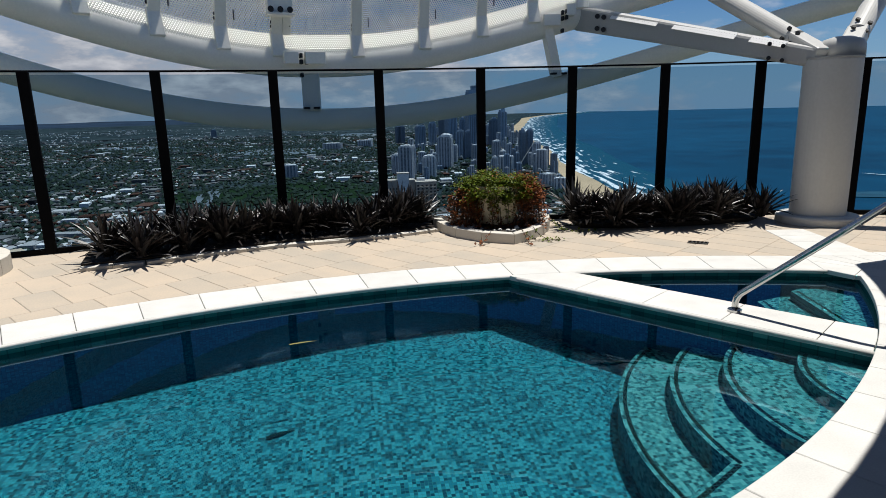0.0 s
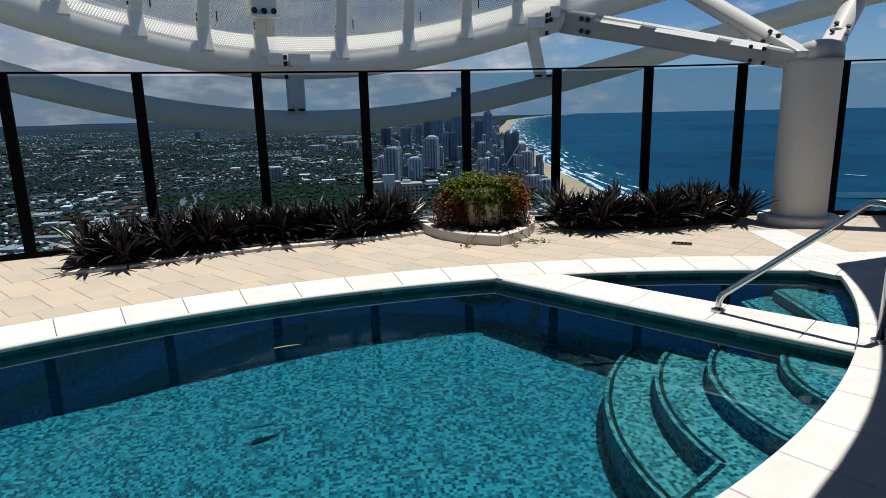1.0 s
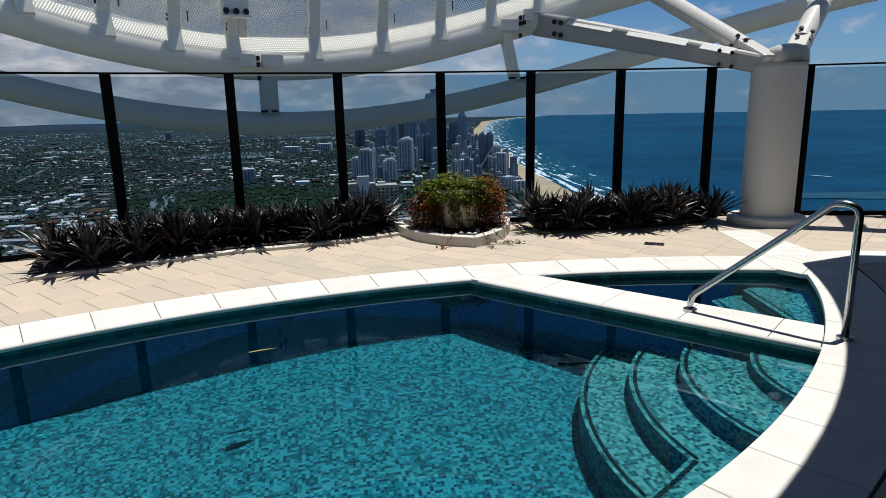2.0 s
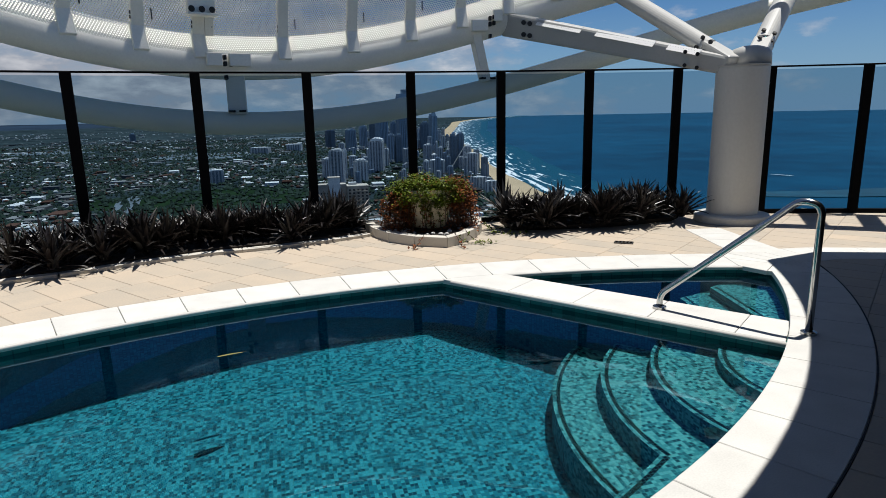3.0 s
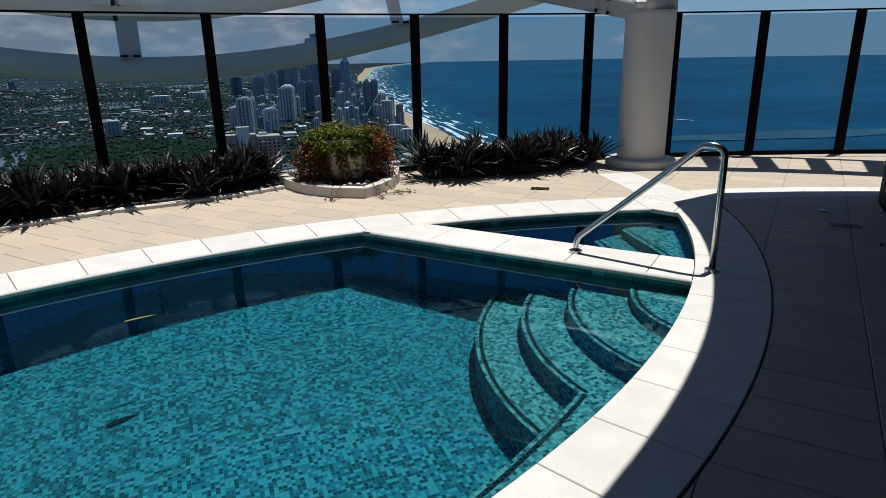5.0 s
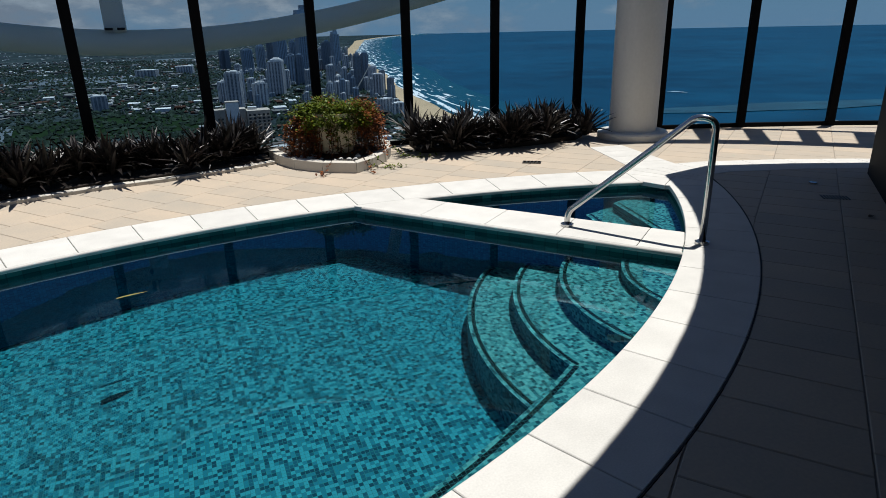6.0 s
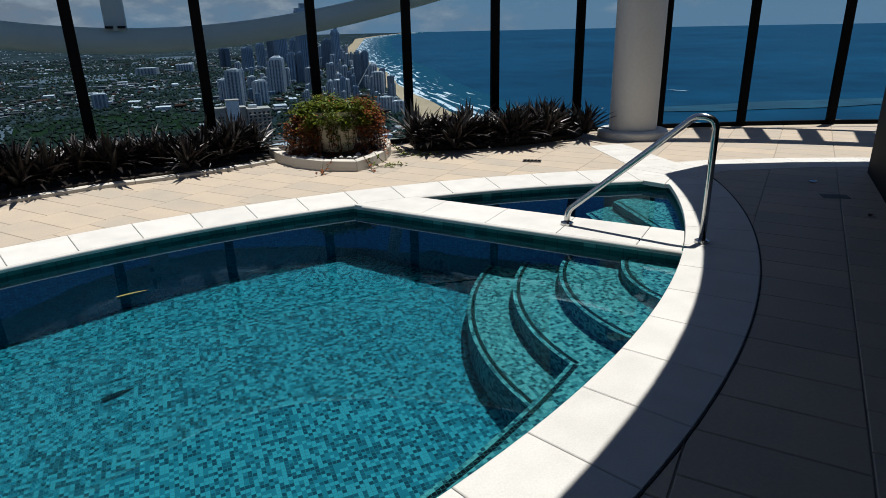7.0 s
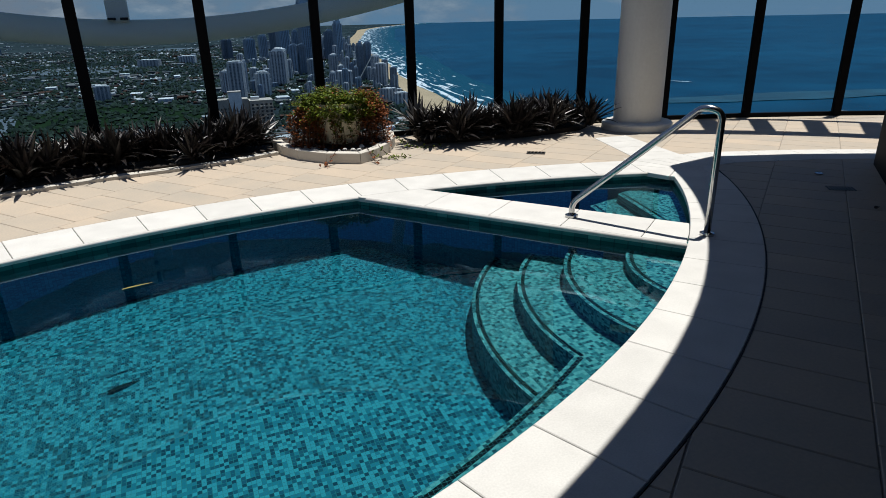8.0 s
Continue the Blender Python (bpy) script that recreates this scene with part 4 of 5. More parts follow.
def scatter_boxes(count, near, far, material, big_share=0.05):
    """Hip-roofed houses in loose street rows, thinning with distance."""
    verts, faces = [], []
    made = 0
    while made < count:
        d = near + (far - near) * rng.random() ** 1.25
        a = radians(rng.uniform(-44, 20))
        x, y = d * math.sin(a), d * math.cos(a)
        if x > on_line(DUNE, y) - 6 or in_park(x, y) or built_up(x, y) < rng.random() * 0.5:
            continue
        row = 9.0
        along_x = rng.random() < 0.5
        x, y = (x, round(y / row) * row + rng.uniform(-1, 1)) if along_x else (round(x / row) * row + rng.uniform(-1, 1), y)
        big = rng.random() < big_share
        w, l, h = (rng.uniform(4, 8), rng.uniform(6, 14), rng.uniform(1.2, 2.5)) if big else (rng.uniform(1.3, 2.4), rng.uniform(1.8, 3.4), rng.uniform(0.6, 1.3))
        t = rng.choice((0, 90)) + rng.uniform(-8, 8)
        c, s = math.cos(radians(t)), math.sin(radians(t))
        n = len(verts)
        peak = 0 if big else 0.6
        ring = [(-w, -l), (w, -l), (w, l), (-w, l)]
        for z in (0, h):
            verts += [(x + (u * c - v * s) / 2, y + (u * s + v * c) / 2, GROUND + z) for u, v in ring]
        verts += [(x - v * s / 2, y + v * c / 2, GROUND + h + peak) for v in (-l * 0.5, l * 0.5)]
        faces += [(n, n + 1, n + 5, n + 4), (n + 1, n + 2, n + 6, n + 5), (n + 2, n + 3, n + 7, n + 6), (n + 3, n, n + 4, n + 7)]
        if big:
            faces.append((n + 4, n + 5, n + 6, n + 7))
        else:
            faces += [(n + 4, n + 5, n + 8), (n + 5, n + 6, n + 9, n + 8), (n + 6, n + 7, n + 9), (n + 7, n + 4, n + 8, n + 9)]
        made += 1
    me = bpy.data.meshes.new("houses")
    me.from_pydata(verts, [], faces)
    me.materials.append(material)
    return new("houses", me)


tagged(scatter_boxes(5200, 190, 1500, M_ROOFS), "pale and grey roofed houses of the distant suburbs", "houses", kind="stuff")
tagged(scatter_boxes(1500, 190, 1200, M_TILES), "terracotta roofed houses of the distant suburbs", "houses", kind="stuff")

M_BRIGHT = surface("white_metal_roofs", (0.27, 0.28, 0.29), 0.6, spread=0.35, grain=0.3, stain=0.02, bump=0, piece=3.0, tint=(0.62, 0.63, 0.64), island=True)
tagged(scatter_boxes(2300, 250, 2400, M_BRIGHT, 0.14), "bright white roofed sheds and houses of the suburbs", "houses", kind="stuff")


def tree_field(count, near, far):
    verts, faces = [], []
    made = 0
    while made < count:
        d = near + (far - near) * rng.random() ** 1.2
        a = radians(rng.uniform(-44, 20))
        x, y = d * math.sin(a), d * math.cos(a)
        if x > on_line(DUNE, y) - 1:
            continue
        r, h = rng.uniform(0.8, 2.0), rng.uniform(0.9, 2.2)
        n = len(verts)
        for k in range(5):
            b = 2 * math.pi * k / 5 + rng.random()
            verts.append((x + r * rng.uniform(0.7, 1.2) * math.cos(b), y + r * rng.uniform(0.7, 1.2) * math.sin(b), GROUND + h * rng.uniform(0.3, 0.6)))
        verts += [(x + rng.uniform(-0.4, 0.4), y, GROUND + h * 1.2), (x, y, GROUND)]
        for k in range(5):
            faces += [(n + k, n + (k + 1) % 5, n + 5), (n + (k + 1) % 5, n + k, n + 6)]
        made += 1
    me = bpy.data.meshes.new("woodland")
    me.from_pydata(verts, [], faces)
    me.materials.append(M_TREES)
    return new("woodland", me)


tagged(tree_field(24000, 150, 1300), "dark green street trees and woodland of the suburbs", "trees", kind="stuff")

# low ranges inland, their woods coloured blue in place of distance haze
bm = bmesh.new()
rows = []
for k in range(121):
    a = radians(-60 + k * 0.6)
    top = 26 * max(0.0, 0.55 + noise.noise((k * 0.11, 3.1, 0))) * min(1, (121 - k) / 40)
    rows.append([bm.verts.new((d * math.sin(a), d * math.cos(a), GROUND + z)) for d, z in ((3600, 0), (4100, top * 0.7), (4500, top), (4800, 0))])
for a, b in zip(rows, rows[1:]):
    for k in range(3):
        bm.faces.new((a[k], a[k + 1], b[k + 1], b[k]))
M_HILL = surface("hazed_wooded_hill", (0.028, 0.043, 0.068), 0.95, spread=0.3, grain=0.02, stain=0.004, bump=0)
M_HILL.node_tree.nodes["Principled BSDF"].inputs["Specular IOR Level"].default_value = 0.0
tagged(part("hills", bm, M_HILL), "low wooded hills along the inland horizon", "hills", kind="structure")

# towers
# wall and window tones lifted to stand in for haze over the city
M_TOWER = [surface("pale_concrete_tower", (0.80, 0.79, 0.77), 0.7, spread=0.25, grain=0.8, stain=0.1, bump=0, piece=0.9),
           surface("blue_glass_tower", (0.34, 0.44, 0.54), 0.4, spread=0.3, grain=0.8, stain=0.1, bump=0, piece=0.7),
           surface("grey_balcony_tower", (0.64, 0.66, 0.68), 0.6, spread=0.3, grain=0.8, stain=0.1, bump=0, piece=0.9),
           surface("dark_glass_tower", (0.20, 0.26, 0.33), 0.4, spread=0.3, grain=0.8, stain=0.1, bump=0, piece=0.7)]
M_BAND = surface("dark_window_band", (0.145, 0.185, 0.23), 0.4, spread=0.3, grain=0.8, bump=0)
TONE = ("pale concrete", "blue glass", "grey balconied", "dark glass")


def tower_block(x, y, w, h, tone, turn):
    """A slab tower: dark glazed core, piers that stand proud, storey bands, a stepped head and a plant room."""
    t = thing("tower_block", TONE[tone] + " apartment tower of the distant city", "tower", "towers of the coastal city", (x, y, GROUND))
    t.matrix_basis = pose(x, y, GROUND, 0, 0, turn)
    d = w * rng.uniform(0.7, 1.0)
    body = h * rng.uniform(0.88, 0.95)
    part("core", box(0, 0, body / 2, w * 0.94, d * 0.94, body), M_BAND, t)
    bm = bmesh.new()
    n = max(2, min(6, round(w / 2.2)))
    for i in range(n):
        u = -w / 2 + w * (i + 0.5) / n
        tall = body * rng.choice((1.0, 1.0, 0.97, 1.03))
        thick = rng.uniform(0.30, 0.55)
        for s in (-1, 1):
            box(u, s * d * 0.47, tall / 2, w / n * thick, d * 0.08, tall, bm=bm)
            box(s * w * 0.47, u * d / w, tall / 2, w * 0.08, d / n * thick, tall, bm=bm)
    part("piers", bm, M_TOWER[tone], t)
    bm = bmesh.new()
    floors = max(4, min(26, int(h / 0.7)))
    for i in range(floors):
        box(0, 0, body * (i + 0.5) / floors, w * 0.965, d * 0.965, body / floors * 0.16, bm=bm)
    part("storey_bands", bm, M_TOWER[tone], t)
    head = h - body
    part("upper_storeys", box(w * rng.uniform(-0.1, 0.1), 0, body + head * 0.3, w * 0.74, d * 0.74, head * 0.6), M_TOWER[tone], t)
    part("plant_room", box(w * 0.08, 0, body + head * 0.8, w * 0.42, d * 0.42, head * 0.4), M_TOWER[(tone + 2) % 4], t)
    return t


# x, y, width, height, tone of the towers that stand out
LANDMARKS = ((62, 893, 6.5, 25, 3), (68, 889, 5.7, 25, 3), (83, 794, 11, 28, 1), (107, 863, 10, 31, 1), (134, 964, 8.8, 33, 3), (147, 955, 15, 36, 1), (144, 837, 7.7, 35, 1), (173, 775, 10, 35, 3),
             (175, 736, 8.5, 46, 1), (175, 816, 6.8, 27, 2), (72, 499, 11, 27.5, 2), (99, 590, 7.6, 27, 1), (106, 587, 6.5, 27, 3), (34, 419, 9.2, 24, 2), (30, 459, 5.9, 16, 2))
SHORE = ((51, 433, 8.7, 16, 0), (57, 534, 5.9, 12, 0), (115, 505, 6.1, 21, 2), (109, 447, 10.5, 12.5, 0), (134, 495, 5.1, 30, 3), (142, 502, 5.2, 29.5, 3), (144, 488, 5.6, 20, 2), (137, 452, 8.6, 16, 2),
         (151, 486, 4.6, 16.3, 3), (113, 360, 7.6, 8, 0), (115, 342, 7.0, 7.3, 0), (-27, 814, 22, 8, 2), (15, 851, 18, 9, 2), (-46, 463, 9.3, 10.2, 2), (-283, 1348, 10, 17, 3))
BETWEEN = ((42, 453, 3.7, 22.5, 0), (118, 920, 5, 13, 2), (57, 637, 5.8, 18.5, 2), (78, 587, 5.4, 14.6, 0), (148, 729, 6.1, 20, 1), (138, 553, 4.7, 16, 2), (103, 534, 5.9, 16.4, 2), (87, 543, 4, 16.6, 0), (128, 640, 6, 22, 1), (160, 690, 5, 20, 2))
for x, y, w, h, tone in LANDMARKS + SHORE + BETWEEN:
    tower_block(x, y, w, h, tone, rng.uniform(-25, 25))
tower_block(135, 714, 14.0, 66, 1, 12)
spire = thing("tower_spire", "stepped glazed crown of the tallest tower", "tower top", at=(135, 714, GROUND + 62))
part("crown_block", box(0.0, 0, 2.2, 12.0, 9.0, 5.2, 12), M_TOWER[1], spire)
part("peak", prism([(-1.5, -3), (6.0, -3), (6.0, 3), (-1.5, 3)], 4.7, 9.4), M_TOWER[3], spire)
part("mast", tube([(4.5, 0, 9), (4.5, 0, 12)], 0.35, 6), M_TOWER[3], spire)
for k in range(250):
    y = 380 + 1000 * rng.random() ** 1.2
    edge_x = on_line(DUNE, y)
    x = edge_x - 5 - rng.random() ** 1.2 * min(150, edge_x * 0.95)
    if x < 40 and y < 600:
        continue
    h = rng.uniform(2.5, 6) if rng.random() < 0.58 else rng.uniform(6, 18)
    tower_block(x, y, rng.uniform(2.2, 5.0), h * (0.8 + y / 3000), rng.choice((0, 0, 1, 2, 2, 2, 3)), rng.uniform(-30, 30))
crane = thing("tower_crane", "white luffing crane jib over the city", "crane", at=(112.4, 428.5, GROUND))
part("mast", tube([(0, 0, 0), (0, 0, 4.5)], 0.45, 4), M_WHITE, crane)
part("cab", box(-0.4, -0.2, 4.2, 1.2, 0.9, 1.0, bevel=0.05), M_WHITE, crane)
for dx in (-0.28, 0.28):
    part("jib", tube([(dx, 0, 4.0), (11.9 + dx * 0.4, -3.3, 23.9)], 0.16, 5), M_WHITE, crane)
for k in range(12):
    a, b = Vector((-0.28, 0, 4.0)).lerp(Vector((11.8, -3.3, 23.9)), k / 12), Vector((0.28, 0, 4.0)).lerp(Vector((12.0, -3.3, 23.9)), (k + 1) / 12)
    part("lacing", tube([a, b], 0.07, 4), M_WHITE, crane)

# beige apartment building at the foot of the view
M_BEIGE = surface("beige_rendered_wall", (0.46, 0.40, 0.34), 0.85, spread=0.12, grain=0.9, stain=0.12, bump=0)
M_PANE = surface("dark_apartment_window", (0.02, 0.025, 0.03), 0.3, spread=0.3, grain=0.8, bump=0)
flats = thing("apartment_building", "beige stepped apartment building with rows of balconies", "building", at=(25, 286, GROUND))
part("rear_slab", box(-4.6, 3.0, 7.6, 12.8, 6.0, 15.2, bevel=0.06), M_BEIGE, flats)
part("lift_tower", box(-3.6, 1.4, 9.1, 5.2, 4.0, 18.2, bevel=0.06), M_TOWER[2], flats)
part("tower_cap", box(-3.6, 1.4, 18.3, 5.6, 4.4, 0.35, bevel=0.05), M_BEIGE, flats)
wing = part("front_wing", box(6.7, 0.5, 7.0, 9.4, 8.6, 14.0, bevel=0.06), M_BEIGE, flats)
part("roof_parapet", box(6.7, 0.5, 14.3, 9.8, 9.0, 0.5, bevel=0.05), M_BEIGE, flats)
part("stair_hood", box(4.6, 1.5, 15.1, 3.6, 3.0, 1.3, bevel=0.08), M_TOWER[2], flats)
for floor_no in range(9):
    z = 1.1 + 1.45 * floor_no
    for k in range(5):
        part("window", box(2.9 + 1.9 * k, -3.82, z, 0.95, 0.12, 0.85), M_PANE, flats)
    for k in range(3):
        part("balcony", box(3.85 + 3.0 * k, -4.1, z - 0.55, 1.9, 0.7, 0.28, bevel=0.03), M_BEIGE, flats)
    if floor_no < 8:
        for k in range(4):
            part("window", box(-9.6 + 1.5 * k, -0.04, z, 0.7, 0.12, 0.8), M_PANE, flats)

# ---- unseen roof over the near side, and dark walls that deepen its shade ----
# roof edge follows its shadow; extent, low height and dark soffit cut skylight
H_ROOF = 2.55
SHIFT = Vector((SUN.x, SUN.y)) * (H_ROOF / SUN.z)
edge = [(-2.452 + 7.924 * math.cos(radians(a)) + SHIFT.x, 8.989 + 7.924 * math.sin(radians(a)) + SHIFT.y) for a in np.linspace(-112, -26.6, 40)]
north = [(x + SHIFT.x, y + SHIFT.y) for x, y in ((5.3, 5.57), (6.17, 5.23), (6.86, 4.89), (9.5, 3.2), (11.5, 1.0))]
roof = setting(part("ceiling", prism([(-9, -4.0), (11.5, -4.0)] + north[::-1] + edge[::-1] + [(-9, 1.2)], H_ROOF, H_ROOF + 0.3), M_ROOF), "dark flat roof overhang above the deck", "ceiling")
# far end shows at the deck's edge; the near run is added against skylight
EAST = [Vector(p) for p in ((6.41, 4.55), (4.93, 3.28), (3.16, 2.08), (1.9, 1.1))]
back = [p + Vector((0.25, -0.30)) for p in EAST]
setting(part("wall_east", prism([tuple(p) for p in EAST[::-1]] + [tuple(p) for p in back][::1], 0, H_ROOF), M_DARKWALL), "black clad wall at the edge of the deck", "wall")
# unseen wall, added only to keep skylight off the shaded deck
wall = setting(part("wall_south", prism([(-9, -1.85), (9.5, -1.85), (9.5, -1.6), (-9, -1.6)], 0, H_ROOF), M_DARKWALL), "unseen dark wall added behind the deck to cut skylight", "wall")

# ---- handrail ----
FOOT_A, FOOT_B = Vector((2.737, 4.423, 0)), Vector((3.351, 3.634, 0))
rail_way = (FOOT_B - FOOT_A).normalized()
rail = thing("pool_handrail", "polished stainless steel handrail beside the pool steps", "handrail", at=tuple(FOOT_A))


def eased(points, r, n=6):
    """Rounds the corners of a line of points."""
    out = [points[0]]
    for a, b, c in zip(points, points[1:], points[2:]):
        u, v = (a - b).normalized(), (c - b).normalized()
        for i in range(n + 1):
            t = i / n
            p = b + u * r
            q = b + v * r
            out.append((1 - t) ** 2 * p + 2 * t * (1 - t) * b + t * t * q)
    return out + [points[-1]]


spine = [rail_way * s + Vector((0, 0, z)) for s, z in ((0, 0), (0, 0.115), (0.875, 0.895), (0.997, 0.865), (0.997, 0))]
line = eased(spine, 0.058, 8)
part("bar", tube(line, 0.024, 16), M_STEEL, rail, smooth=True)
for s in (0, 0.997):
    p = rail_way * s
    part("base_flange", lathe([(0.05, 0.0), (0.05, 0.018), (0.035, 0.024)], p.x, p.y, 24), M_STEEL, rail)

# ---- planting beds ----
KERB_LINE = [(-2.78, 6.98), (-2.2, 7.12), (-1.6, 7.40), (-0.9, 7.64), (-0.1, 7.76), (0.5, 7.92), (0.98, 8.12)]


def bed(front, name="planting_bed"):
    a0, a1 = angle_at(FENCE, front[-1]), angle_at(FENCE, front[0])
    back = arc(*FENCE, R_FENCE - 0.12, a0, a1, 14)
    return setting(part(name, prism(front + back, -0.02, 0.055), M_SOIL), "dark soil bed along the glass windbreak", "planting bed")


bed(KERB_LINE)
bed([(2.80, 7.80), (3.5, 7.62), (4.3, 7.58), (5.0, 7.66), (5.25, 7.85)])
bed_kerb = setting(new("bed_kerb"), "low white stone edging of the planting bed", "kerb")
for a, b in zip(KERB_LINE, KERB_LINE[1:]):
    a, b = Vector(a), Vector(b)
    n = Vector((-(b - a).y, (b - a).x)).normalized() * 0.11
    for t0, t1 in ((0, 0.5), (0.5, 1)):
        p, q = a.lerp(b, t0), a.lerp(b, t1)
        stone([tuple(p - n), tuple(q - n), tuple(q), tuple(p)], 0.0, 0.035, bed_kerb, "kerb_stone", M_STONE)


def leaf_blade(bm, root, heading, lift, length, width, curl, fold=0.25):
    """One lance-shaped leaf: a folded blade that bends over along its length."""
    way = Vector((math.cos(heading) * math.cos(lift), math.sin(heading) * math.cos(lift), math.sin(lift)))
    side = Vector((-math.sin(heading), math.cos(heading), 0))
    pts = []
    p, angle = Vector(root), lift
    n = 5
    for i in range(n + 1):
        t = i / n
        w = width * (0.55 + 1.3 * t - 1.85 * t * t) if t < 1 else 0
        w = max(w, 0)
        up = Vector((-math.cos(heading) * math.sin(angle), -math.sin(heading) * math.sin(angle), math.cos(angle)))
        pts.append((p.copy(), side * w / 2, up * w * fold))
        p = p + Vector((math.cos(heading) * math.cos(angle), math.sin(heading) * math.cos(angle), math.sin(angle))) * length / n
        angle -= curl / n
    rows = [[bm.verts.new(c - s + u), bm.verts.new(c), bm.verts.new(c + s + u)] for c, s, u in pts[:-1]]
    tip = bm.verts.new(pts[-1][0])
    for a, b in zip(rows, rows[1:]):
        bm.faces.new((a[0], a[1], b[1], b[0]))
        bm.faces.new((a[1], a[2], b[2], b[1]))
    bm.faces.new((rows[-1][0], rows[-1][1], tip))
    bm.faces.new((rows[-1][1], rows[-1][2], tip))


def rosette(seed, leaves, size):
    r = random.Random(seed)
    bm = bmesh.new()
    for i in range(leaves):
        t = i / leaves
        stem = 0.25 * size * (1 - t) * r.random()
        leaf_blade(bm, (r.uniform(-0.04, 0.04), r.uniform(-0.04, 0.04), 0.02 + stem), i * 2.39996 + r.uniform(-0.3, 0.3), radians(r.uniform(0, 45) + 58 * t), size * r.uniform(0.7, 1.1), 0.052 * r.uniform(0.8, 1.2), r.uniform(0.0, 0.8))
    me = bpy.data.meshes.new("leaves")
    bm.to_mesh(me)
    bm.free()
    me.materials.append(M_LEAF_DARK)
    return me


ROSETTES = [rosette(40 + k, n, s) for k, (n, s) in enumerate(((48, 0.43), (54, 0.40), (46, 0.46), (58, 0.41), (50, 0.38)))]


def bed_plant(x, y, k, scale, turn, z=0.05):
    plant = thing("oyster_plant", "dark purple-green oyster plant with sword-shaped leaves in the bed", "plant", "plants in the windbreak beds")
    plant.matrix_basis = pose(x, y, z, 0, 0, turn)
    ob = new("leaves", ROSETTES[k % 5])
    ob.parent = plant
    ob.matrix_basis = Matrix.Diagonal((scale, scale, scale, 1))
    return plant


prng = random.Random(11)
for i in range(46):
    t = (i + prng.random()) / 46
    x = -2.62 + 3.47 * t
    front = on_line([(b, a) for a, b in KERB_LINE], x)
    y = front + (-0.02 if i % 5 == 0 else 0.13) + prng.random() ** 1.2 * min(0.85, 0.35 + 0.5 * t)
    if (Vector((x, y)) - Vector(FENCE)).length > R_FENCE - 0.25:
        y -= 0.3
    bed_plant(x, y, i, prng.uniform(0.88, 1.24), prng.uniform(0, 360))
for i in range(34):
    t = (i + prng.random()) / 34
    x = 2.78 + 2.30 * t
    y = 7.48 + 0.06 * abs(t - 0.5) + prng.random() * 0.62
    bed_plant(x, y, i + 2, prng.uniform(0.90, 1.22), prng.uniform(0, 360))

# ---- planter with a trailing shrub ----
planter = setting(new("planter_kerb"), "low pointed planter edged with pale stone blocks", "planter")
CORNER = Vector((1.76, 7.06))
left_side = [Vector(p) for p in ((1.02, 8.62), (1.00, 8.30), (1.05, 7.95), (1.17, 7.60), (1.42, 7.27), (1.76, 7.06))]
right_side = [Vector(p) for p in ((1.76, 7.06), (2.00, 7.24), (2.24, 7.52), (2.42, 7.86), (2.52, 8.20), (2.52, 8.50))]
mid = Vector((1.80, 8.0))
for side in (left_side, right_side):
    for a, b in zip(side, side[1:]):
        ia, ib = a + (mid - a).normalized() * 0.13, b + (mid - b).normalized() * 0.13
        stone([tuple(a), tuple(b), tuple(ib), tuple(ia)], 0.0, 0.115, planter, "kerb_block", M_STONE, 0.003)
part("soil", prism([tuple(p + (mid - p).normalized() * 0.1) for p in left_side[:-1] + right_side], 0.0, 0.10), M_SOIL, planter, "dark soil with white pebbles")
prng = random.Random(5)
bm = bmesh.new()
for i in range(36):
    side = left_side if i % 2 else right_side
    k = prng.randrange(len(side) - 1)
    p = side[k].lerp(side[k + 1], prng.random())
    p = p + (mid - p).normalized() * prng.uniform(0.16, 0.34)
    s = prng.uniform(0.018, 0.035)
    bmesh.ops.create_icosphere(bm, subdivisions=1, radius=1, matrix=Matrix.LocRotScale((*p, 0.108), Euler((prng.random(), prng.random(), 3 * prng.random())), (s, s * 0.8, s * 0.6)))
tagged(part("pebbles", bm, M_COPING), "white pebbles on the planter soil", "pebbles", kind="stuff")

POT = (1.73, 7.86)
pot = thing("plant_pot", "cream rendered flared plant pot under a trailing shrub", "pot", at=(*POT, 0.12))
part("body", lathe([(0.20, 0.0), (0.24, 0.10), (0.30, 0.36), (0.33, 0.44), (0.33, 0.47), (0.29, 0.47), (0.27, 0.42)], 0, 0, 40), M_CREAM, pot)
part("soil", lathe([(0.26, 0.40), (0.26, 0.425)], 0, 0, 24), M_SOIL, pot)

shrub = thing("trailing_shrub", "trailing shrub with green crown and rust-red hanging shoots in the pot", "shrub", at=(POT[0] + 0.03, POT[1], 0.52))
shrub.scale = (0.93, 0.93, 0.95)


def small_leaf(bm, p, r, size):
    a = r.uniform(0, 2 * math.pi)
    tilt = r.uniform(-0.6, 0.9)
    u = Vector((math.cos(a) * math.cos(tilt), math.sin(a) * math.cos(tilt), math.sin(tilt))) * size
    v = Vector((-math.sin(a), math.cos(a), r.uniform(-0.5, 0.5))).normalized() * size * 0.32
    vs = [bm.verts.new(q) for q in (p, p + u * 0.5 + v, p + u, p + u * 0.5 - v)]
    bm.faces.new(vs)


r = random.Random(3)
green, red, stems = bmesh.new(), bmesh.new(), bmesh.new()
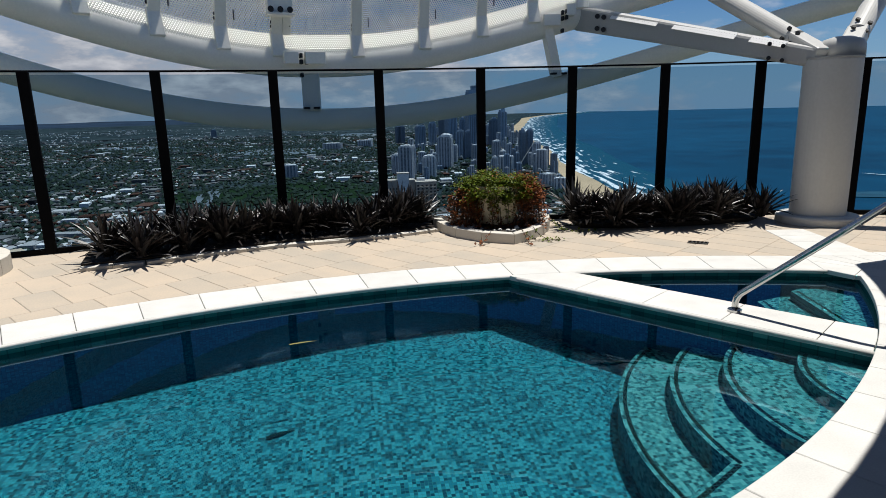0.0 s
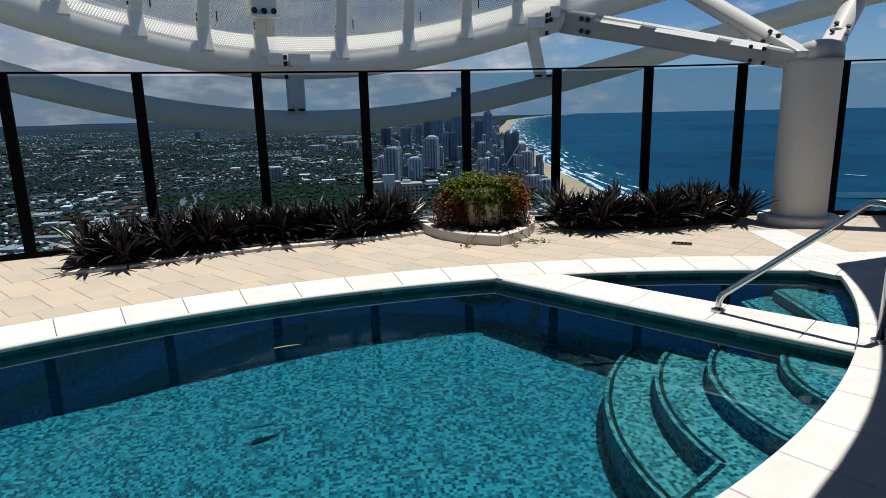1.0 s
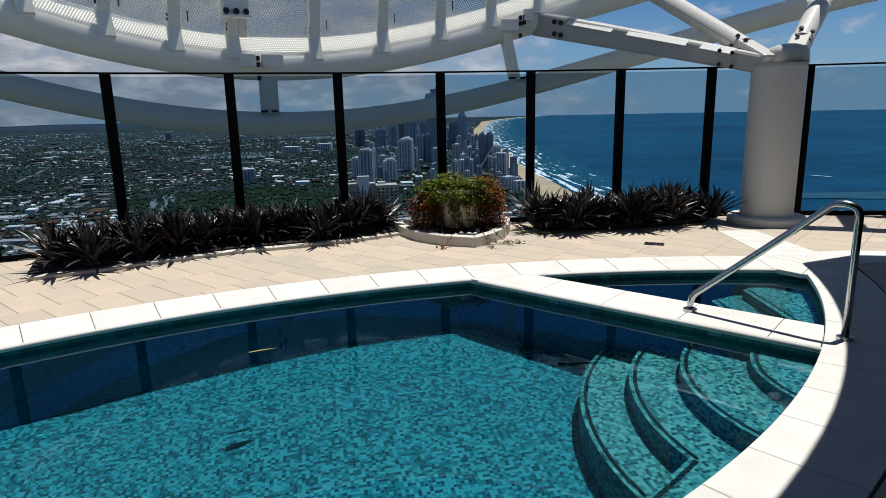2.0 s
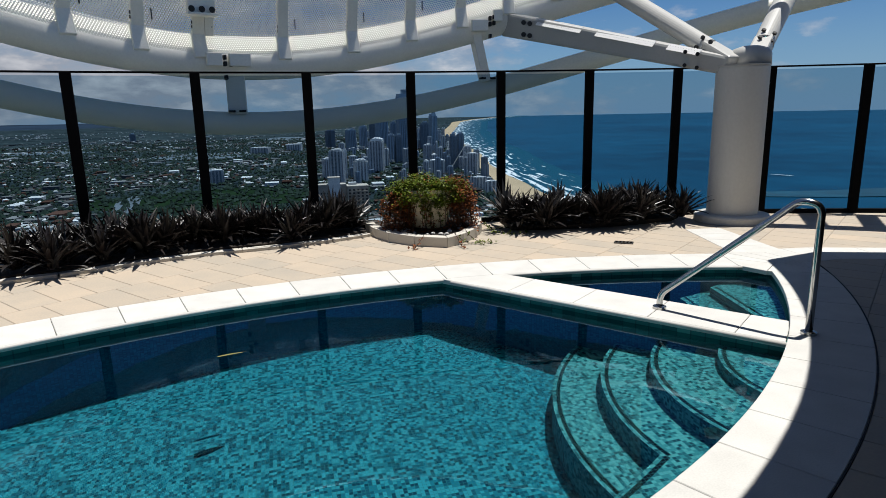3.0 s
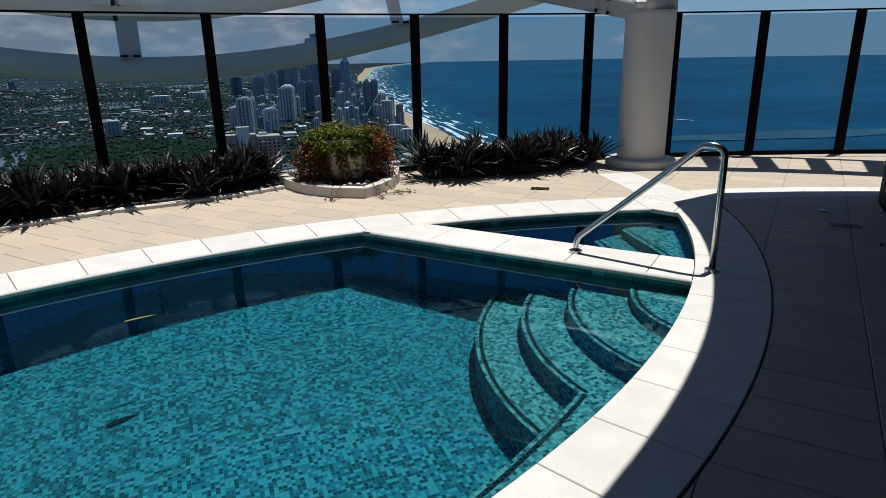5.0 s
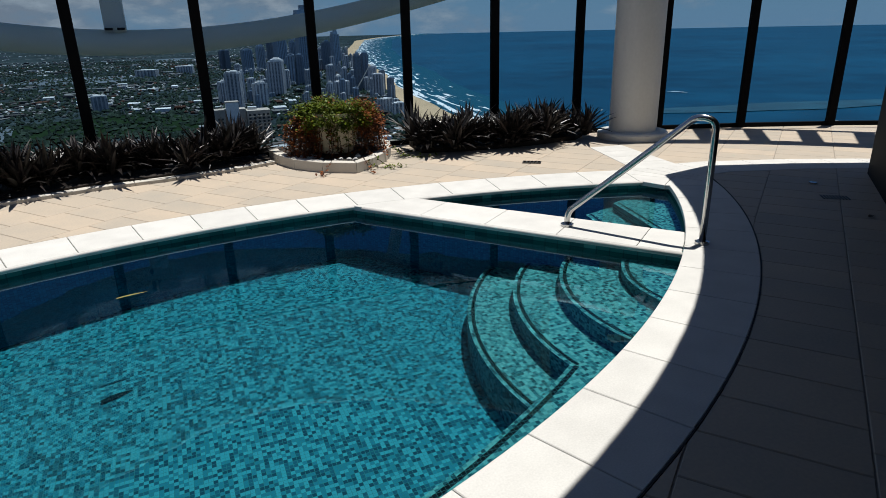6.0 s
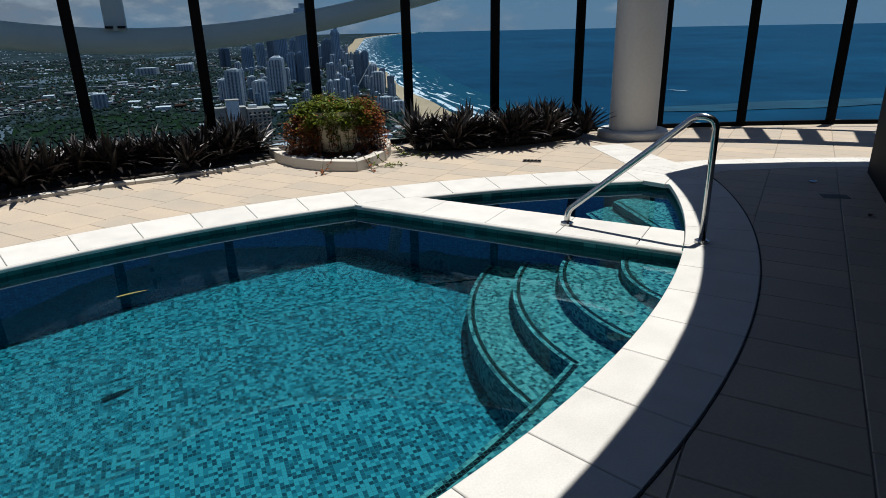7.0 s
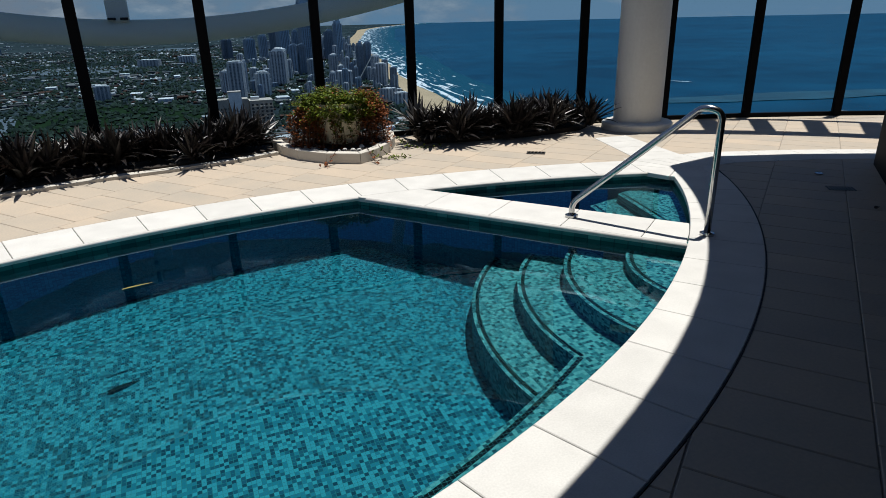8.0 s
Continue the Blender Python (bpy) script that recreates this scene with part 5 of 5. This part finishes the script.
# hanging shoots, thinner in front so that the pot shows between them
for i in range(430):
    a = r.uniform(0, 2 * math.pi)
    front = -math.sin(a)
    wide = abs(math.cos(a))
    fringe = front > 0.62 and r.random() < 0.72
    if fringe and r.random() < 0.62:
        continue
    reach = r.uniform(0.30, 0.44 + 0.24 * wide)
    top = r.uniform(0.04, 0.15)
    drop = r.uniform(0.02, 0.11) if fringe else r.uniform(0.05, 0.52)
    pts = []
    for k in range(10):
        t = k / 9
        out = reach * (1 - (1 - t) ** 2.4)
        z = top * math.sin(math.pi * min(1, t * 1.3)) - drop * t ** 2.2 * 1.1
        pts.append(Vector((out * math.cos(a) + r.uniform(-0.02, 0.02), out * math.sin(a) * 0.9 + r.uniform(-0.02, 0.02), max(z, -0.43))))
    tube(pts[::3], 0.0035, 4, stems)
    side = math.cos(a)
    for k in range(2, 10):
        for _ in range(9):
            p = pts[k] + Vector((r.gauss(0, 0.018), r.gauss(0, 0.018), r.gauss(0, 0.02)))
            rust = 0.15 + 0.75 * max(0.0, side) + 0.42 * max(0.0, -side) + 0.9 * max(0.0, -p.z) - (0.55 if p.z > 0.04 and side < 0.55 else 0) - (0.5 if fringe else 0)
            small_leaf(red if r.gauss(0.5, 0.13) < rust else green, p, r, r.uniform(0.026, 0.046))
# the flat-topped green crown, in tufts
tufts = [(r.uniform(0, 2 * math.pi), math.sqrt(r.random()), r.uniform(0.02, 0.09)) for _ in range(60)]
for a, q, lift in tufts:
    base = Vector((0.56 * q * math.cos(a), 0.48 * q * math.sin(a), 0.16 * (1 - q ** 3) + lift - 0.03))
    rusty = 0.65 if math.cos(a) * q > 0.4 else 0.06
    for _ in range(75):
        p = base + Vector((r.gauss(0, 0.045), r.gauss(0, 0.045), r.gauss(0, 0.03)))
        small_leaf(red if r.random() < rusty else green, p, r, r.uniform(0.022, 0.042))
part("stem_tangle", stems, M_STEM, shrub)
part("green_leaves", green, M_LEAF_GREEN, shrub, "fresh green leaves")
part("red_leaves", red, M_LEAF_RED, shrub, "rust-red leaves on the hanging shoots")
# runners that creep over the kerb
runners = thing("creeping_runners", "thin leafy runners creeping from the planter onto the paving", "creeper", at=(0, 0, 0))
for x, y, a, n in ((2.44, 7.6, -20, 9), (2.5, 7.9, -5, 10), (2.1, 7.28, -50, 6), (1.9, 7.12, -70, 4), (1.5, 7.15, -110, 4), (1.95, 7.2, -30, 6)):
    p = Vector((x - 0.08 * math.cos(radians(a)), y - 0.08 * math.sin(radians(a)), 0.14))
    pts, leaves = [p], bmesh.new()
    for k in range(n):
        b = radians(a + r.uniform(-35, 35))
        p = p + Vector((math.cos(b), math.sin(b), 0)) * 0.06
        p.z = max(0.012, p.z - 0.05)
        pts.append(p.copy())
        for _ in range(4):
            small_leaf(leaves, p + Vector((r.gauss(0, 0.015), r.gauss(0, 0.015), 0.005)), r, r.uniform(0.03, 0.05))
    runner = part("runner", tube(pts, 0.004, 4), M_STEM, runners)
    part("foliage", leaves, M_LEAF_GREEN if n > 5 else M_LEAF_RED, runner)

# round planter at the end of the bed
small = setting(new("planter_round"), "round planter edged with pale stone blocks", "planter")
C2 = Vector((-4.33, 6.92))
for k in range(16):
    a0, a1 = k * 22.5, (k + 1) * 22.5
    stone(arc(*C2, 0.85, a0, a1, 2) + arc(*C2, 0.70, a1, a0, 2), 0.0, 0.16, small, "kerb_block", M_STONE, 0.003)
part("soil", lathe([(0.69, 0.0), (0.69, 0.15)], *C2, 32), M_SOIL, small)
low_shrub = thing("low_shrub", "sparse green and red ground cover in the round planter", "shrub", at=(*C2, 0.15))
green = bmesh.new()
for i in range(1500):
    a, q = r.uniform(0, 2 * math.pi), math.sqrt(r.random())
    small_leaf(green, Vector((0.66 * q * math.cos(a), 0.66 * q * math.sin(a), r.uniform(0, 0.28) * (1.1 - q))), r, r.uniform(0.04, 0.07))
part("leaves", green, M_LEAF_GREEN, low_shrub)

# ---- small things on the deck and in the pool ----
grate = thing("floor_drain", "square dark slotted drain cover set in the paving", "drain", at=(3.72, 6.64, 0.0))
part("frame", box(0, 0, 0.004, 0.21, 0.12, 0.006, -35, 0.001), M_BOLT, grate)
for k in range(5):
    o = Vector((-0.08 + 0.04 * k, 0)).to_3d()
    part("slat", box(*(Matrix.Rotation(radians(-35), 3, "Z") @ o + Vector((0, 0, 0.0085))), 0.022, 0.10, 0.003, -35), M_STEEL, grate)
drain = thing("floor_grille", "long slotted drain grille in the shaded paving", "drain", at=(5.28, 4.06, 0.0))
for k in range(9):
    o = Matrix.Rotation(radians(-38), 3, "Z") @ Vector((-0.10 + 0.025 * k, 0, 0.004))
    part("slat", box(*o, 0.012, 0.13, 0.004, -38), M_BOLT, drain)
cap = thing("deck_fitting", "small round metal deck fitting", "fitting", at=(5.58, 4.51, 0.0))
part("disc", lathe([(0.035, 0.0), (0.035, 0.012), (0.015, 0.016)], 0, 0, 20), M_STEEL, cap)
stray = thing("fallen_leaf", "dry brown leaf lying on the shaded paving", "leaf", at=(4.95, 3.52, 0.004))
bm = bmesh.new()
leaf_blade(bm, (0, 0, 0.002), 0.4, 0.15, 0.09, 0.045, 0.4)
part("blade", bm, M_STEM, stray)
M_FROND = surface("yellowed_leaf", (0.12, 0.115, 0.025), 0.6, spread=0.3)
float_leaf = thing("floating_leaf", "yellowed leaf floating on the pool water", "leaf", at=(-0.49, 4.595, ZW + 0.004))
bm = bmesh.new()
leaf_blade(bm, (0, 0, 0), 0.2, 0.03, 0.19, 0.03, 0.05, 0.1)
part("blade", bm, M_FROND, float_leaf)
# dark teal leaf-shaped blade just above the pool floor
floor_blade = thing("dark_floor_blade", "dark leaf-shaped blade on the pool floor", "leaf", at=(-0.66, 4.34, FLOOR - 0.05))
bm = bmesh.new()
leaf_blade(bm, (0, 0, 0), 0.35, 0.03, 0.20, 0.055, 0.1, 0.1)
M_FLOOR_BLADE = surface("dark_teal_blade", (0.004, 0.022, 0.028), 0.9, spread=0.3)
M_FLOOR_BLADE.node_tree.nodes["Principled BSDF"].inputs["Specular IOR Level"].default_value = 0.0
part("blade", bm, M_FLOOR_BLADE, floor_blade)

# the rounded, sunlit lip of the coping over the water
for pts in (arc(*FAR, R_FAR - 0.002, angle_at(FAR, (4.22, 5.33)), angle_at(FAR, TIP_L), 90), [tuple(BRIDGE_A + BRIDGE_U * s - BRIDGE_N * 0.024) for s in (-1.13, 0.2, 1.66)]):
    part("rounded_lip", tube([(x, y, -0.0175) for x, y in pts], 0.0165, 10), M_COPING, coping, smooth=True)

# white paving bands between the pool, the column and the shaded deck
bands = setting(new("paving_band"), "white stone band in the paving", "paving")
strip = [(4.83, 7.08), (4.50, 5.80), (5.05, 5.66), (5.28, 7.03)]
for k in range(4):
    t0, t1 = k / 4, (k + 1) / 4
    a, b, c, d = (Vector(p) for p in strip)
    stone([tuple(a.lerp(b, t0)), tuple(a.lerp(b, t1)), tuple(d.lerp(c, t1)), tuple(d.lerp(c, t0))], -0.02, 0.004, bands, "band_stone")
ARC_IN = [Vector(p) for p in ((4.74, 5.05), (4.86, 5.25), (5.30, 5.24), (6.17, 4.94), (6.86, 4.60), (7.6, 4.1))]
ARC_OUT = [Vector(p) for p in ((4.42, 5.86), (4.80, 5.86), (5.40, 5.77), (6.27, 5.44), (6.97, 5.09), (7.8, 4.55))]
for (a, b), (c, d) in zip(zip(ARC_IN, ARC_IN[1:]), zip(ARC_OUT, ARC_OUT[1:])):
    for t0, t1 in ((0, 0.5), (0.5, 1)):
        stone([tuple(a.lerp(b, t0)), tuple(a.lerp(b, t1)), tuple(c.lerp(d, t1)), tuple(c.lerp(d, t0))], -0.02, 0.003, bands, "band_stone")

# ---- pavers, last ----
U, V = Vector((0.614, -0.789)), Vector((0.789, 0.614))


paving = setting(new("paving"), "beige rectangular stone pavers laid in straight rows", "paving")
rest = bmesh.new()
made = 0
for i in range(-24, 22):
    for k in range(-30, 46):
        u0, v0 = 0.078 + 0.606 * i, 2.73 + 0.303 * k + 0.15 * (i % 2)
        quad = [U * u0 + V * v0, U * (u0 + 0.606) + V * v0, U * (u0 + 0.606) + V * (v0 + 0.303), U * u0 + V * (v0 + 0.303)]
        c = sum(quad, Vector((0, 0))) / 4
        if (c - Vector(FENCE)).length > R_FENCE + 0.25 or c.y < -6.5 or not -9 < c.x < 11.5:
            continue
        near_d, far_d = (c - Vector(NEAR)).length - R_NEAR_OUT, (c - Vector(FAR_OUT)).length - R_FAR_OUT
        if near_d < 0 and far_d < 0 and max(near_d, far_d) < -0.33:
            continue
        if max(near_d, far_d) < 0.40:
            centre, radius = (Vector(NEAR), R_NEAR_OUT) if near_d > far_d else (Vector(FAR_OUT), R_FAR_OUT)
            w = (c - centre).normalized()
            quad = clip(quad, centre + w * (radius + 0.003), w)
        if len(quad) < 3:
            continue
        pts = [tuple(p) for p in quad]
        seen_near = -4 < c.x < 8.5 and 1.2 < c.y < 8.6 and made < 300
        if seen_near:
            stone(pts, -0.02, -0.002, paving, "paver", M_PAVER, 0.0026)
            made += 1
        else:
            prism([tuple(p) for p in drawn_in(pts, 0.0026)], -0.02, -0.002, rest)
M_PAVER_REST = surface("beige_porcelain_paver_joined", (0.37, 0.335, 0.28), 0.6, spread=0.10, grain=60, stain=2.5, bump=0.12, depth=0.001, piece=0.5, tint=(0.43, 0.35, 0.265), island=True)
tagged(part("paver_field", rest, M_PAVER_REST, paving), kind="stuff")
# dark sealed joint round the coping
bm = sector(*NEAR, R_NEAR_OUT - 0.002, R_NEAR_OUT + 0.006, -68, -24, -0.02, -0.0005, 60)
part("sealant_joint", bm, M_SEAL, coping, "black sealant joint")
